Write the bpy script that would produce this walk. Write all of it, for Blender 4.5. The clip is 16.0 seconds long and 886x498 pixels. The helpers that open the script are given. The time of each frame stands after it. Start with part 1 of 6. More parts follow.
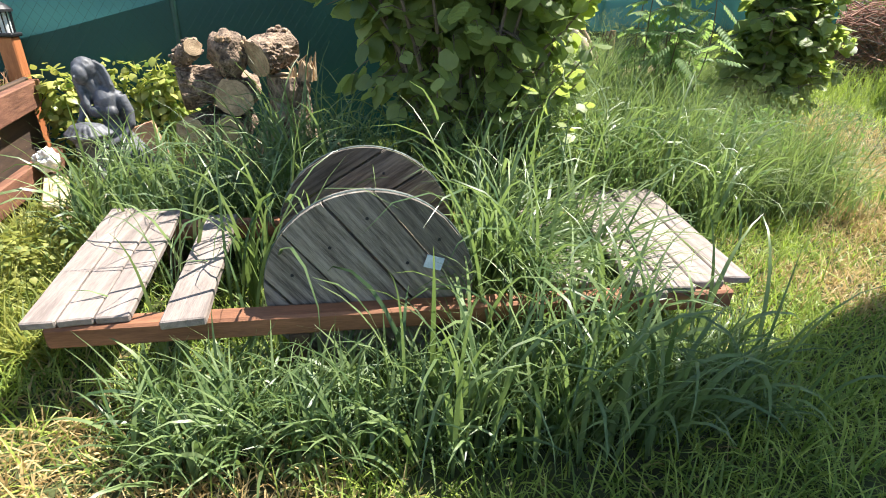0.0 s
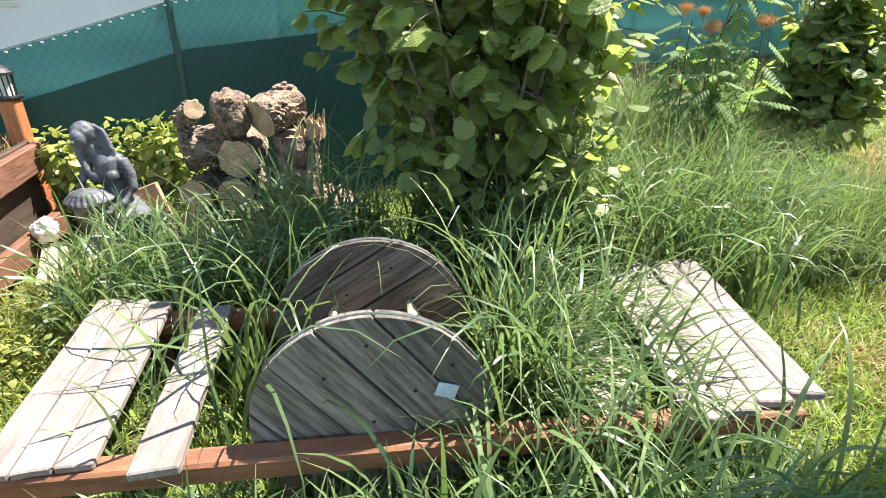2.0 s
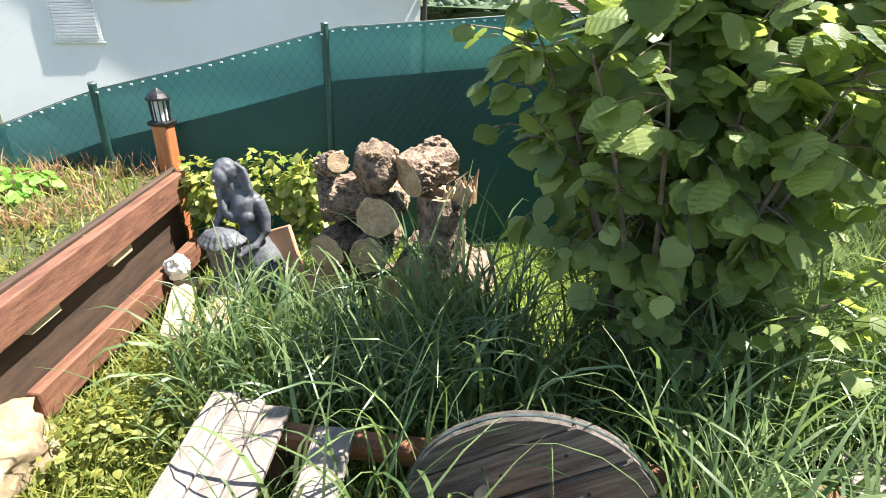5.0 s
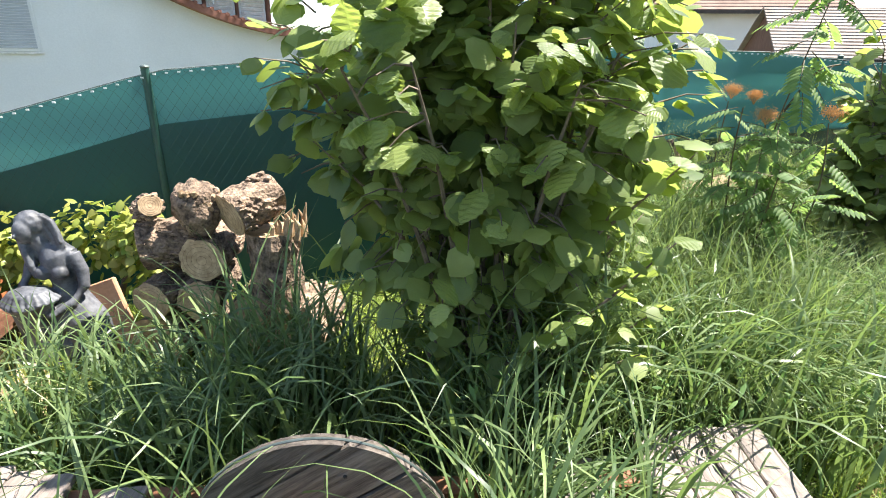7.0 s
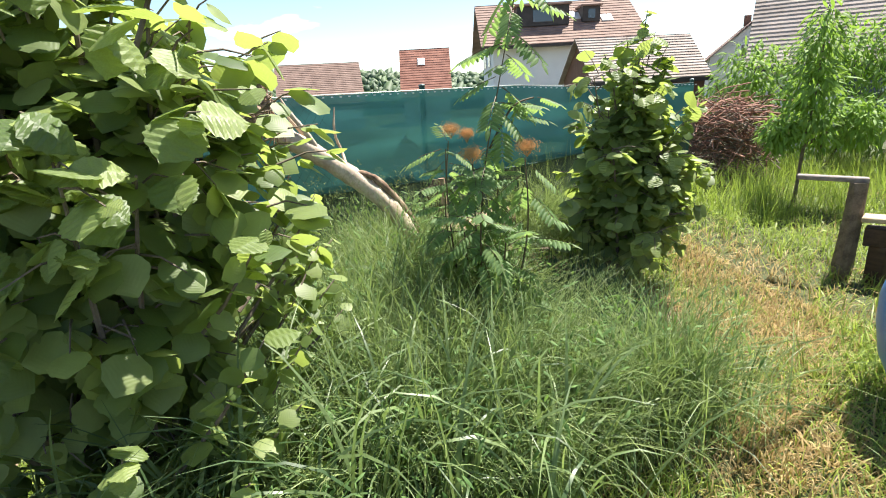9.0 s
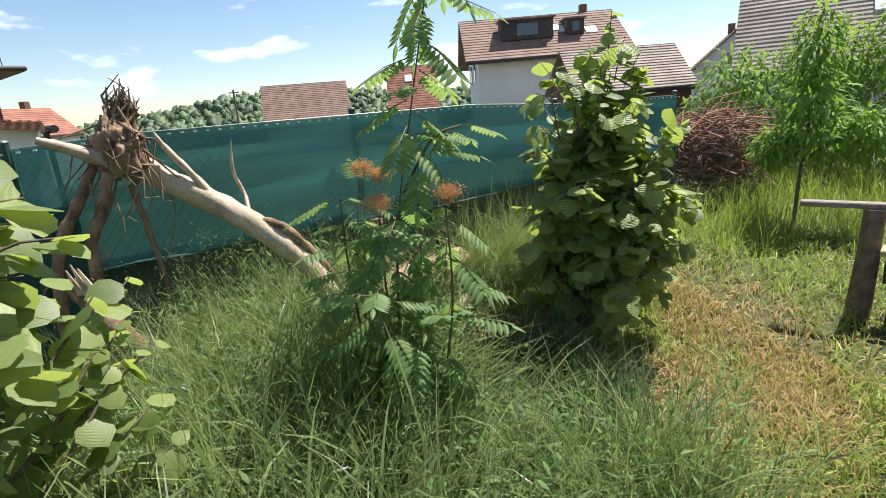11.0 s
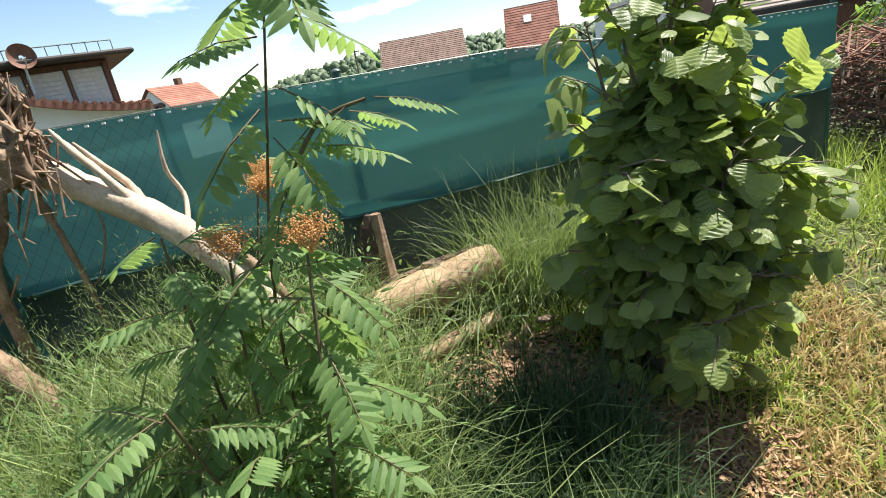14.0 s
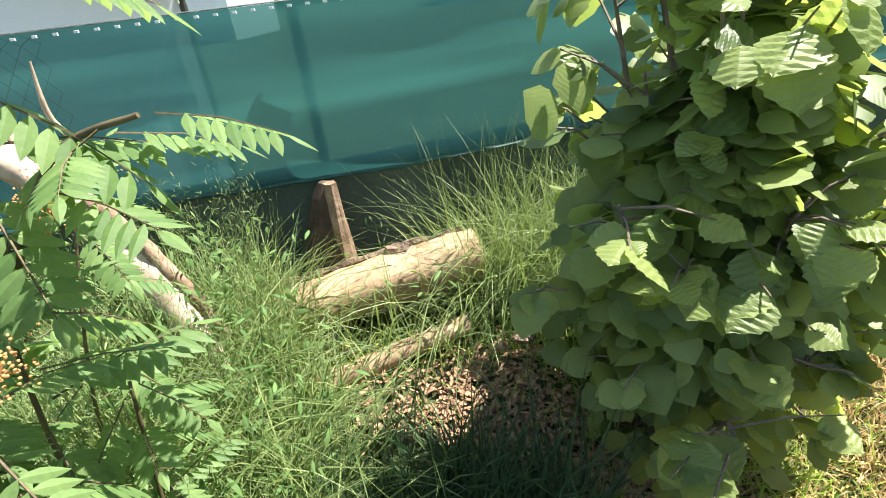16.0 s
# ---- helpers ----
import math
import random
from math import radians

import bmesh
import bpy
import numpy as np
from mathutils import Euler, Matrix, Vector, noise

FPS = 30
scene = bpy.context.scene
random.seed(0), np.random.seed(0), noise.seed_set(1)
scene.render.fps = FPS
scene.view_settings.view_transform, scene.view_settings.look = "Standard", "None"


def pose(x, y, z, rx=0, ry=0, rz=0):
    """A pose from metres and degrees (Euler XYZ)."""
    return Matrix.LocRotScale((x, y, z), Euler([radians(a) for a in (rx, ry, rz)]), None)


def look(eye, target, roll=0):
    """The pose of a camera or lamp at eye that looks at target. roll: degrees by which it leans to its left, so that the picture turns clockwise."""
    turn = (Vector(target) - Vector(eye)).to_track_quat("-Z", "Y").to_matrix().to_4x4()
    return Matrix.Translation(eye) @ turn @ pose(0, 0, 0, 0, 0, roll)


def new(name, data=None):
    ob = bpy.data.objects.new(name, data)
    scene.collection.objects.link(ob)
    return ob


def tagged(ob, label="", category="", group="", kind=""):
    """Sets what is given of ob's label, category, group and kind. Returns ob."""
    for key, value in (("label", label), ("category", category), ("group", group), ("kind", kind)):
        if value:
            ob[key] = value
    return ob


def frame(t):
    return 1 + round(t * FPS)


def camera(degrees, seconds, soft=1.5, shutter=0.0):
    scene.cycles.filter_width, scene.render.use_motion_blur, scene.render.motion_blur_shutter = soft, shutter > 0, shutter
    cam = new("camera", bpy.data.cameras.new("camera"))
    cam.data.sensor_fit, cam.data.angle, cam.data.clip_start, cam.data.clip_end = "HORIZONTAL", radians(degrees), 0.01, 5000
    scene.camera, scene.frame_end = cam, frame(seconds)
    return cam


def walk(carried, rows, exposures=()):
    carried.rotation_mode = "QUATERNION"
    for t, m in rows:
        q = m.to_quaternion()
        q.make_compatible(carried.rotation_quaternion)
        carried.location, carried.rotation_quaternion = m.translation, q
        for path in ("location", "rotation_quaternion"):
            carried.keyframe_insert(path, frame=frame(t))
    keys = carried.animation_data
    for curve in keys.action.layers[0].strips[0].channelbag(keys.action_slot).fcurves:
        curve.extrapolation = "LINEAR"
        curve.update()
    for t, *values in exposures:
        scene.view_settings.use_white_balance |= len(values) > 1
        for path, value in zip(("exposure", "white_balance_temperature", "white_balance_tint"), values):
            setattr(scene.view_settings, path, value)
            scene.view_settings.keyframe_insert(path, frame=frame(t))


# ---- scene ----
cam = camera(80.0, 16.0, soft=1.0)
PATH = [
    (0, (0.293, 0.95, 1.148), (0.599, 2.717, 0.262), 2.1),
    (0.5, (0.363, 1.01, 1.182), (0.73, 2.768, 0.302), -0.5),
    (1, (0.395, 1.082, 1.208), (0.736, 2.852, 0.343), -1.4),
    (1.5, (0.432, 1.182, 1.26), (0.698, 2.97, 0.404), -1.1),
    (2, (0.372, 1.282, 1.307), (0.586, 3.081, 0.46), 0.1),
    (2.5, (0.279, 1.515, 1.32), (0.4, 3.328, 0.484), 0.8),
    (3, (0.169, 1.644, 1.398), (0.175, 3.455, 0.548), 2.8),
    (3.5, (0.155, 1.803, 1.472), (-0.05, 3.584, 0.586), 2.2),
    (6, (0.208, 1.851, 1.507), (0.131, 3.681, 0.705), 2.8),
    (6.5, (0.352, 1.841, 1.448), (0.383, 3.698, 0.705), 2.3),
    (7, (0.524, 1.83, 1.462), (0.667, 3.693, 0.749), 1.1),
    (7.5, (0.686, 1.805, 1.489), (0.928, 3.668, 0.803), 0.3),
    (8, (0.979, 1.742, 1.513), (1.232, 3.617, 0.865), -1.3),
    (8.5, (1.159, 1.875, 1.502), (1.568, 3.733, 0.885), -2.1),
    (9, (1.372, 2.004, 1.491), (1.946, 3.828, 0.905), -3.2),
    (9.5, (1.522, 2.136, 1.489), (2.18, 3.938, 0.924), -3.7),
    (12, (2.071, 2.767, 1.518), (2.555, 4.635, 0.992), -6.0),
    (12.5, (2.128, 2.894, 1.496), (2.521, 4.78, 0.962), -6.6),
    (13, (2.244, 3.012, 1.491), (2.52, 4.915, 0.941), -7.4),
    (13.5, (2.368, 3.074, 1.482), (2.571, 4.981, 0.914), -8.2),
    (14, (2.661, 3.196, 1.462), (2.764, 5.083, 0.807), -10.3),
    (14.5, (2.828, 3.39, 1.501), (2.859, 5.232, 0.724), -11.8),
    (15, (2.861, 3.526, 1.472), (2.86, 5.342, 0.634), -10.8),
    (15.5, (2.934, 3.665, 1.504), (2.879, 5.45, 0.603), -8.7),
    (16, (2.995, 3.752, 1.544), (2.902, 5.505, 0.586), -6.8),
]
walk(cam, [(t, look(eye, target, roll)) for t, eye, target, roll in PATH], [(0, 1.58), (1.5, 1.72), (3, 1.78), (7, 1.78), (9.5, 1.32), (11.5, 0.9), (13, 0.95), (14.5, 1.36), (16, 1.76)])
# ---------------------------------------------------------------- light
SUN = Vector((1.0, 0.40, 1.95)).normalized()
world = bpy.data.worlds.new("sky")
scene.world = world
world.use_nodes = True
wn, wl = world.node_tree.nodes, world.node_tree.links
wn.clear()
sky = wn.new("ShaderNodeTexSky")
sky.sky_type = "NISHITA"
sky.sun_disc = False
sky.sun_elevation = math.asin(SUN.z)
sky.sun_rotation = math.atan2(SUN.x, SUN.y)
sky.dust_density = 0.08
sky.ozone_density = 2.0
coord = wn.new("ShaderNodeTexCoord")
mapping = wn.new("ShaderNodeMapping")
mapping.inputs["Scale"].default_value = (1.0, 1.0, 3.2)
cloud = wn.new("ShaderNodeTexNoise")
cloud.inputs["Scale"].default_value = 4.0
cloud.inputs["Detail"].default_value = 7.0
cloud.inputs["Roughness"].default_value = 0.52
ramp = wn.new("ShaderNodeValToRGB")
ramp.color_ramp.elements[0].position, ramp.color_ramp.elements[1].position = 0.57, 0.70
mix = wn.new("ShaderNodeMix")
mix.data_type = "RGBA"
mix.inputs[7].default_value = (12.0, 12.2, 12.6, 1)
back = wn.new("ShaderNodeBackground")
back.inputs["Strength"].default_value = 0.078
wo = wn.new("ShaderNodeOutputWorld")
wl.new(coord.outputs["Generated"], mapping.inputs["Vector"])
wl.new(mapping.outputs[0], cloud.inputs["Vector"])
wl.new(cloud.outputs[0], ramp.inputs[0])
wl.new(ramp.outputs[0], mix.inputs[0])
wl.new(sky.outputs[0], mix.inputs[6])
wl.new(mix.outputs[2], back.inputs["Color"])
wl.new(back.outputs[0], wo.inputs[0])
sun_data = bpy.data.lights.new("sun", "SUN")
sun_data.energy, sun_data.angle, sun_data.color = 5.0, radians(0.55), (1.0, 0.95, 0.86)
sun_ob = new("sun", sun_data)
sun_ob.matrix_world = look((0, 0, 30), Vector((0, 0, 30)) - SUN)

# ---------------------------------------------------------------- materials
def node_material(name):
    m = bpy.data.materials.new(name)
    m.use_nodes = True
    return m, m.node_tree.nodes, m.node_tree.links, m.node_tree.nodes["Principled BSDF"]


def surface(name, a, b, scale=6.0, rough=0.8, bump=0.3, fine=60.0, stretch=(1, 1, 1), metal=0.0, c=None, pieces=0.0, depth=0.01, rot=0.0):
    """Two colours mixed by noise at two scales, with grain in the relief; stretch draws the grain out along an axis."""
    m, n, l, p = node_material(name)
    tc = n.new("ShaderNodeTexCoord")
    mp = n.new("ShaderNodeMapping")
    mp.inputs["Scale"].default_value = stretch
    turn = n.new("ShaderNodeMapping")
    turn.inputs["Rotation"].default_value = (0, rot, 0)
    l.new(tc.outputs["Object"], turn.inputs["Vector"])
    l.new(turn.outputs[0], mp.inputs["Vector"])
    big = n.new("ShaderNodeTexNoise")
    big.inputs["Scale"].default_value, big.inputs["Detail"].default_value = scale, 6.0
    small = n.new("ShaderNodeTexNoise")
    small.inputs["Scale"].default_value, small.inputs["Detail"].default_value = fine, 4.0
    l.new(mp.outputs[0], big.inputs["Vector"])
    l.new(mp.outputs[0], small.inputs["Vector"])
    r = n.new("ShaderNodeValToRGB")
    r.color_ramp.elements[0].color, r.color_ramp.elements[1].color = (*a, 1), (*b, 1)
    r.color_ramp.elements[0].position, r.color_ramp.elements[1].position = 0.32, 0.68
    if c:
        e = r.color_ramp.elements.new(0.5)
        e.color = (*c, 1)
    add = n.new("ShaderNodeMath")
    add.operation = "MULTIPLY_ADD"
    add.inputs[1].default_value = 0.45
    l.new(small.outputs[0], add.inputs[0])
    half = n.new("ShaderNodeMath")
    half.operation = "MULTIPLY_ADD"
    half.inputs[1].default_value, half.inputs[2].default_value = 0.9, -0.17
    l.new(big.outputs[0], half.inputs[0])
    l.new(half.outputs[0], add.inputs[2])
    l.new(add.outputs[0], r.inputs[0])
    colour = r.outputs[0]
    if pieces:
        info = n.new("ShaderNodeObjectInfo")
        hsv = n.new("ShaderNodeHueSaturation")
        rng = n.new("ShaderNodeMapRange")
        rng.inputs["To Min"].default_value, rng.inputs["To Max"].default_value = 1 - pieces, 1 + pieces
        l.new(info.outputs["Random"], rng.inputs[0])
        l.new(rng.outputs[0], hsv.inputs["Value"])
        l.new(colour, hsv.inputs["Color"])
        colour = hsv.outputs[0]
    l.new(colour, p.inputs["Base Color"])
    p.inputs["Roughness"].default_value, p.inputs["Metallic"].default_value = rough, metal
    bp = n.new("ShaderNodeBump")
    bp.inputs["Strength"].default_value, bp.inputs["Distance"].default_value = bump, depth
    l.new(add.outputs[0], bp.inputs["Height"])
    l.new(bp.outputs[0], p.inputs["Normal"])
    return m


def foliage(name, dark, light, through_colour, rough=0.45, vein=0.0, trans=0.38, spread=0.0, grain=28.0):
    """Leaves and blades: each island its own shade, light comes through them, fine veins across."""
    m, n, l, p = node_material(name)
    geo = n.new("ShaderNodeNewGeometry")
    r = n.new("ShaderNodeValToRGB")
    r.color_ramp.elements[0].color, r.color_ramp.elements[1].color = (*dark, 1), (*light, 1)
    pick = geo.outputs["Random Per Island"]
    if spread:
        info = n.new("ShaderNodeObjectInfo")
        pick = info.outputs["Random"]
    l.new(pick, r.inputs[0])
    nz = n.new("ShaderNodeTexNoise")
    nz.inputs["Scale"].default_value, nz.inputs["Detail"].default_value = grain, 3.0
    tc = n.new("ShaderNodeTexCoord")
    l.new(tc.outputs["Object"], nz.inputs["Vector"])
    hsv = n.new("ShaderNodeHueSaturation")
    rng = n.new("ShaderNodeMapRange")
    rng.inputs["To Min"].default_value, rng.inputs["To Max"].default_value = 0.7, 1.3
    l.new(nz.outputs[0], rng.inputs[0])
    l.new(rng.outputs[0], hsv.inputs["Value"])
    l.new(r.outputs[0], hsv.inputs["Color"])
    l.new(hsv.outputs[0], p.inputs["Base Color"])
    p.inputs["Roughness"].default_value = rough
    tr = n.new("ShaderNodeBsdfTranslucent")
    tint = n.new("ShaderNodeMix")
    tint.data_type = "RGBA"
    tint.inputs[0].default_value = 0.6
    tint.inputs[7].default_value = (*through_colour, 1)
    l.new(hsv.outputs[0], tint.inputs[6])
    l.new(tint.outputs[2], tr.inputs["Color"])
    ms = n.new("ShaderNodeMixShader")
    ms.inputs[0].default_value = trans
    l.new(p.outputs[0], ms.inputs[1])
    l.new(tr.outputs[0], ms.inputs[2])
    l.new(ms.outputs[0], n["Material Output"].inputs["Surface"])
    if vein:
        wv = n.new("ShaderNodeTexWave")
        wv.wave_type, wv.bands_direction = "BANDS", "DIAGONAL"
        wv.inputs["Scale"].default_value, wv.inputs["Distortion"].default_value = 2.6, 0.6
        ab = n.new("ShaderNodeVectorMath")
        ab.operation = "ABSOLUTE"
        l.new(tc.outputs["UV"], ab.inputs[0])
        l.new(ab.outputs[0], wv.inputs["Vector"])
        bp = n.new("ShaderNodeBump")
        bp.inputs["Strength"].default_value, bp.inputs["Distance"].default_value = vein, 0.006
        l.new(wv.outputs[1], bp.inputs["Height"])
        l.new(bp.outputs[0], p.inputs["Normal"])
        l.new(bp.outputs[0], tr.inputs["Normal"])
    return m


M = {
    "soil": surface("soil", (0.04, 0.034, 0.018), (0.085, 0.085, 0.03), 3.0, 0.95, 0.6, 40, c=(0.055, 0.07, 0.022)),
    "deck": surface("weathered_board", (0.16, 0.13, 0.116), (0.315, 0.262, 0.235), 3.0, 0.75, 0.5, 30, (14, 1.2, 14), pieces=0.1, depth=0.004),
    "beam": surface("red_brown_beam", (0.15, 0.06, 0.03), (0.30, 0.13, 0.065), 3.0, 0.7, 0.5, 30, (1.2, 10, 10), depth=0.004),
    "stain": surface("red_stain_board", (0.10, 0.04, 0.024), (0.235, 0.105, 0.062), 4.0, 0.75, 0.9, 40, (12, 1.2, 12), depth=0.004),
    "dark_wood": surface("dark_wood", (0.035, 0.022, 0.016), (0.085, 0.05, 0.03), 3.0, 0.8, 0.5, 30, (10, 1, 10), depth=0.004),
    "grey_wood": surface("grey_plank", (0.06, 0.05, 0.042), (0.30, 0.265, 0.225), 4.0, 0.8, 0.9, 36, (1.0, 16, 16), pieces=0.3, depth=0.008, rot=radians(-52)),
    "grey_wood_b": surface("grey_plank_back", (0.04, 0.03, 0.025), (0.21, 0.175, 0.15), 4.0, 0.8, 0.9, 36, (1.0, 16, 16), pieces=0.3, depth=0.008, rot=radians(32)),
    "pale_wood": surface("pale_batten", (0.34, 0.25, 0.15), (0.58, 0.47, 0.31), 5.0, 0.75, 0.5, 40, (8, 1, 8), depth=0.004),
    "rust": surface("rusty_rod", (0.14, 0.03, 0.02), (0.28, 0.07, 0.035), 30, 0.75, 0.5, 160, depth=0.003),
    "post": surface("orange_post", (0.34, 0.11, 0.04), (0.50, 0.19, 0.075), 5.0, 0.6, 0.4, 40, (10, 10, 1), depth=0.004),
    "black_metal": surface("black_metal", (0.02, 0.02, 0.022), (0.05, 0.05, 0.052), 30, 0.45, 0.2, 200, metal=0.6, depth=0.002),
    "bark": surface("rough_bark", (0.055, 0.036, 0.026), (0.36, 0.255, 0.18), 22, 0.9, 1.0, 90, (1, 1, 1), pieces=0.25, depth=0.02),
    "cut": surface("cut_wood", (0.30, 0.20, 0.11), (0.58, 0.42, 0.26), 16, 0.8, 0.5, 70, depth=0.006),
    "bare": surface("barkless_trunk", (0.36, 0.27, 0.19), (0.62, 0.50, 0.39), 9, 0.75, 0.6, 60, depth=0.006),
    "tan_log": surface("peeled_log", (0.23, 0.145, 0.08), (0.52, 0.37, 0.235), 6, 0.8, 0.9, 40, (1, 1, 1), depth=0.012),
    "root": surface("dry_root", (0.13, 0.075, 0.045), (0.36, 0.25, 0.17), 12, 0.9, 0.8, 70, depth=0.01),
    "twig": surface("grey_twig", (0.10, 0.075, 0.055), (0.21, 0.165, 0.125), 20, 0.85, 0.4, 90, depth=0.003),
    "green_stem": surface("green_stem", (0.07, 0.05, 0.025), (0.13, 0.10, 0.045), 20, 0.7, 0.3, 90, depth=0.002),
    "statue": surface("dark_cast_stone", (0.035, 0.037, 0.044), (0.155, 0.16, 0.18), 9, 0.55, 0.4, 60, depth=0.004),
    "stone": surface("sandstone", (0.22, 0.155, 0.095), (0.44, 0.345, 0.23), 5, 0.9, 0.6, 40, depth=0.01),
    "white_stone": surface("white_stone", (0.62, 0.60, 0.57), (0.82, 0.80, 0.77), 12, 0.8, 0.5, 60, depth=0.01),
    "terracotta": surface("terracotta", (0.42, 0.20, 0.11), (0.58, 0.32, 0.19), 6, 0.85, 0.3, 70, depth=0.004),
    "chips": surface("wood_chip", (0.15, 0.08, 0.045), (0.46, 0.29, 0.175), 40, 0.85, 0.3, 60, depth=0.004),
    "plaster": surface("white_plaster", (0.74, 0.74, 0.73), (0.84, 0.84, 0.83), 0.6, 0.9, 0.15, 40, depth=0.004),
    "grey_wall": surface("grey_plaster", (0.46, 0.45, 0.44), (0.56, 0.55, 0.54), 0.6, 0.9, 0.15, 30, depth=0.004),
    "shutter": surface("shutter_grey", (0.44, 0.46, 0.49), (0.54, 0.56, 0.59), 2, 0.5, 0.1, 50, depth=0.002),
    "roof_red": surface("red_tile", (0.22, 0.085, 0.055), (0.36, 0.16, 0.11), 1.2, 0.85, 0.4, 14, pieces=0.12, depth=0.02),
    "roof_brown": surface("brown_tile", (0.17, 0.105, 0.08), (0.29, 0.19, 0.15), 1.2, 0.85, 0.4, 14, pieces=0.12, depth=0.02),
    "roof_grey": surface("grey_tile", (0.24, 0.19, 0.16), (0.40, 0.33, 0.29), 1.2, 0.85, 0.4, 14, pieces=0.12, depth=0.02),
    "dark_trim": surface("dark_trim", (0.03, 0.024, 0.02), (0.06, 0.048, 0.04), 3, 0.6, 0.2, 40, depth=0.003),
    "brown_board": surface("brown_cladding", (0.12, 0.055, 0.035), (0.20, 0.10, 0.065), 2, 0.75, 0.4, 30, (12, 12, 1), depth=0.006),
    "galvanised": surface("galvanised", (0.10, 0.13, 0.12), (0.20, 0.235, 0.22), 20, 0.5, 0.2, 120, metal=0.7, depth=0.002),
    "green_paint": surface("green_post_paint", (0.012, 0.055, 0.045), (0.025, 0.085, 0.07), 12, 0.5, 0.2, 100, depth=0.002),
    "white_plastic": surface("white_plastic", (0.66, 0.70, 0.70), (0.8, 0.82, 0.82), 30, 0.45, 0.1, 100, depth=0.002),
    "blue_plastic": surface("blue_plastic", (0.02, 0.16, 0.52), (0.04, 0.24, 0.66), 3, 0.35, 0.1, 60, depth=0.003),
    "paper": surface("pale_label", (0.42, 0.52, 0.60), (0.66, 0.74, 0.80), 40, 0.6, 0.2, 150, depth=0.002),
    "flower": foliage("dry_orange_blossom", (0.55, 0.30, 0.11), (0.80, 0.52, 0.24), (0.7, 0.42, 0.16), 0.9, trans=0.4),
    "blade": foliage("tall_grass_blade", (0.045, 0.09, 0.034), (0.215, 0.285, 0.115), (0.33, 0.47, 0.11), 0.4, trans=0.33),
    "lawn": foliage("lawn_blade", (0.07, 0.145, 0.02), (0.42, 0.49, 0.10), (0.42, 0.56, 0.08), 0.5),
    "straw": foliage("dry_straw", (0.25, 0.165, 0.06), (0.66, 0.50, 0.24), (0.6, 0.45, 0.2), 0.6),
    "weed": foliage("fine_weed", (0.065, 0.12, 0.035), (0.30, 0.37, 0.14), (0.36, 0.48, 0.11), 0.5),
    "weed_leaf": foliage("small_weed_leaf", (0.06, 0.14, 0.035), (0.16, 0.27, 0.08), (0.28, 0.45, 0.08), 0.7),
    "herb": foliage("yellow_green_herb", (0.09, 0.14, 0.03), (0.34, 0.34, 0.075), (0.46, 0.48, 0.09), 0.55),
    "dry_herb": foliage("dry_seedhead", (0.26, 0.13, 0.07), (0.46, 0.29, 0.16), (0.5, 0.3, 0.15), 0.7),
    "lettuce": foliage("bright_green_leaf", (0.12, 0.30, 0.03), (0.24, 0.46, 0.07), (0.35, 0.6, 0.08), 0.5),
    "hazel": foliage("hazel_leaf", (0.07, 0.12, 0.036), (0.31, 0.375, 0.13), (0.57, 0.70, 0.13), 0.48, 0.06, 0.47),
    "hazel_one": foliage("hazel_leaf_single", (0.085, 0.14, 0.042), (0.30, 0.365, 0.125), (0.57, 0.70, 0.13), 0.48, 0.06, 0.47, spread=1.0),
    # weed green darkened to hold the shade beside the young bush
    "shade_weed": foliage("weed_shade_tone", (0.02, 0.048, 0.018), (0.06, 0.11, 0.035), (0.1, 0.18, 0.04), 0.7, trans=0.2),
    "rowan": foliage("rowan_leaflet", (0.085, 0.165, 0.05), (0.20, 0.30, 0.105), (0.42, 0.60, 0.14), 0.6, 0.04, 0.48),
    "ivy": foliage("variegated_leaf", (0.14, 0.24, 0.03), (0.52, 0.50, 0.14), (0.55, 0.6, 0.12), 0.4),
    "peach": foliage("peach_leaf", (0.10, 0.20, 0.03), (0.24, 0.37, 0.07), (0.4, 0.6, 0.08), 0.65),
    "far_leaf": foliage("far_wood", (0.045, 0.085, 0.04), (0.11, 0.16, 0.07), (0.2, 0.35, 0.06), 0.6, trans=0.2, grain=2.5),
    "seed": foliage("grass_seed", (0.10, 0.16, 0.05), (0.22, 0.29, 0.11), (0.3, 0.35, 0.12), 0.9),
    "red_brush": surface("red_brush", (0.20, 0.09, 0.065), (0.38, 0.21, 0.15), 10, 0.9, 0.4, 60, depth=0.004),
}


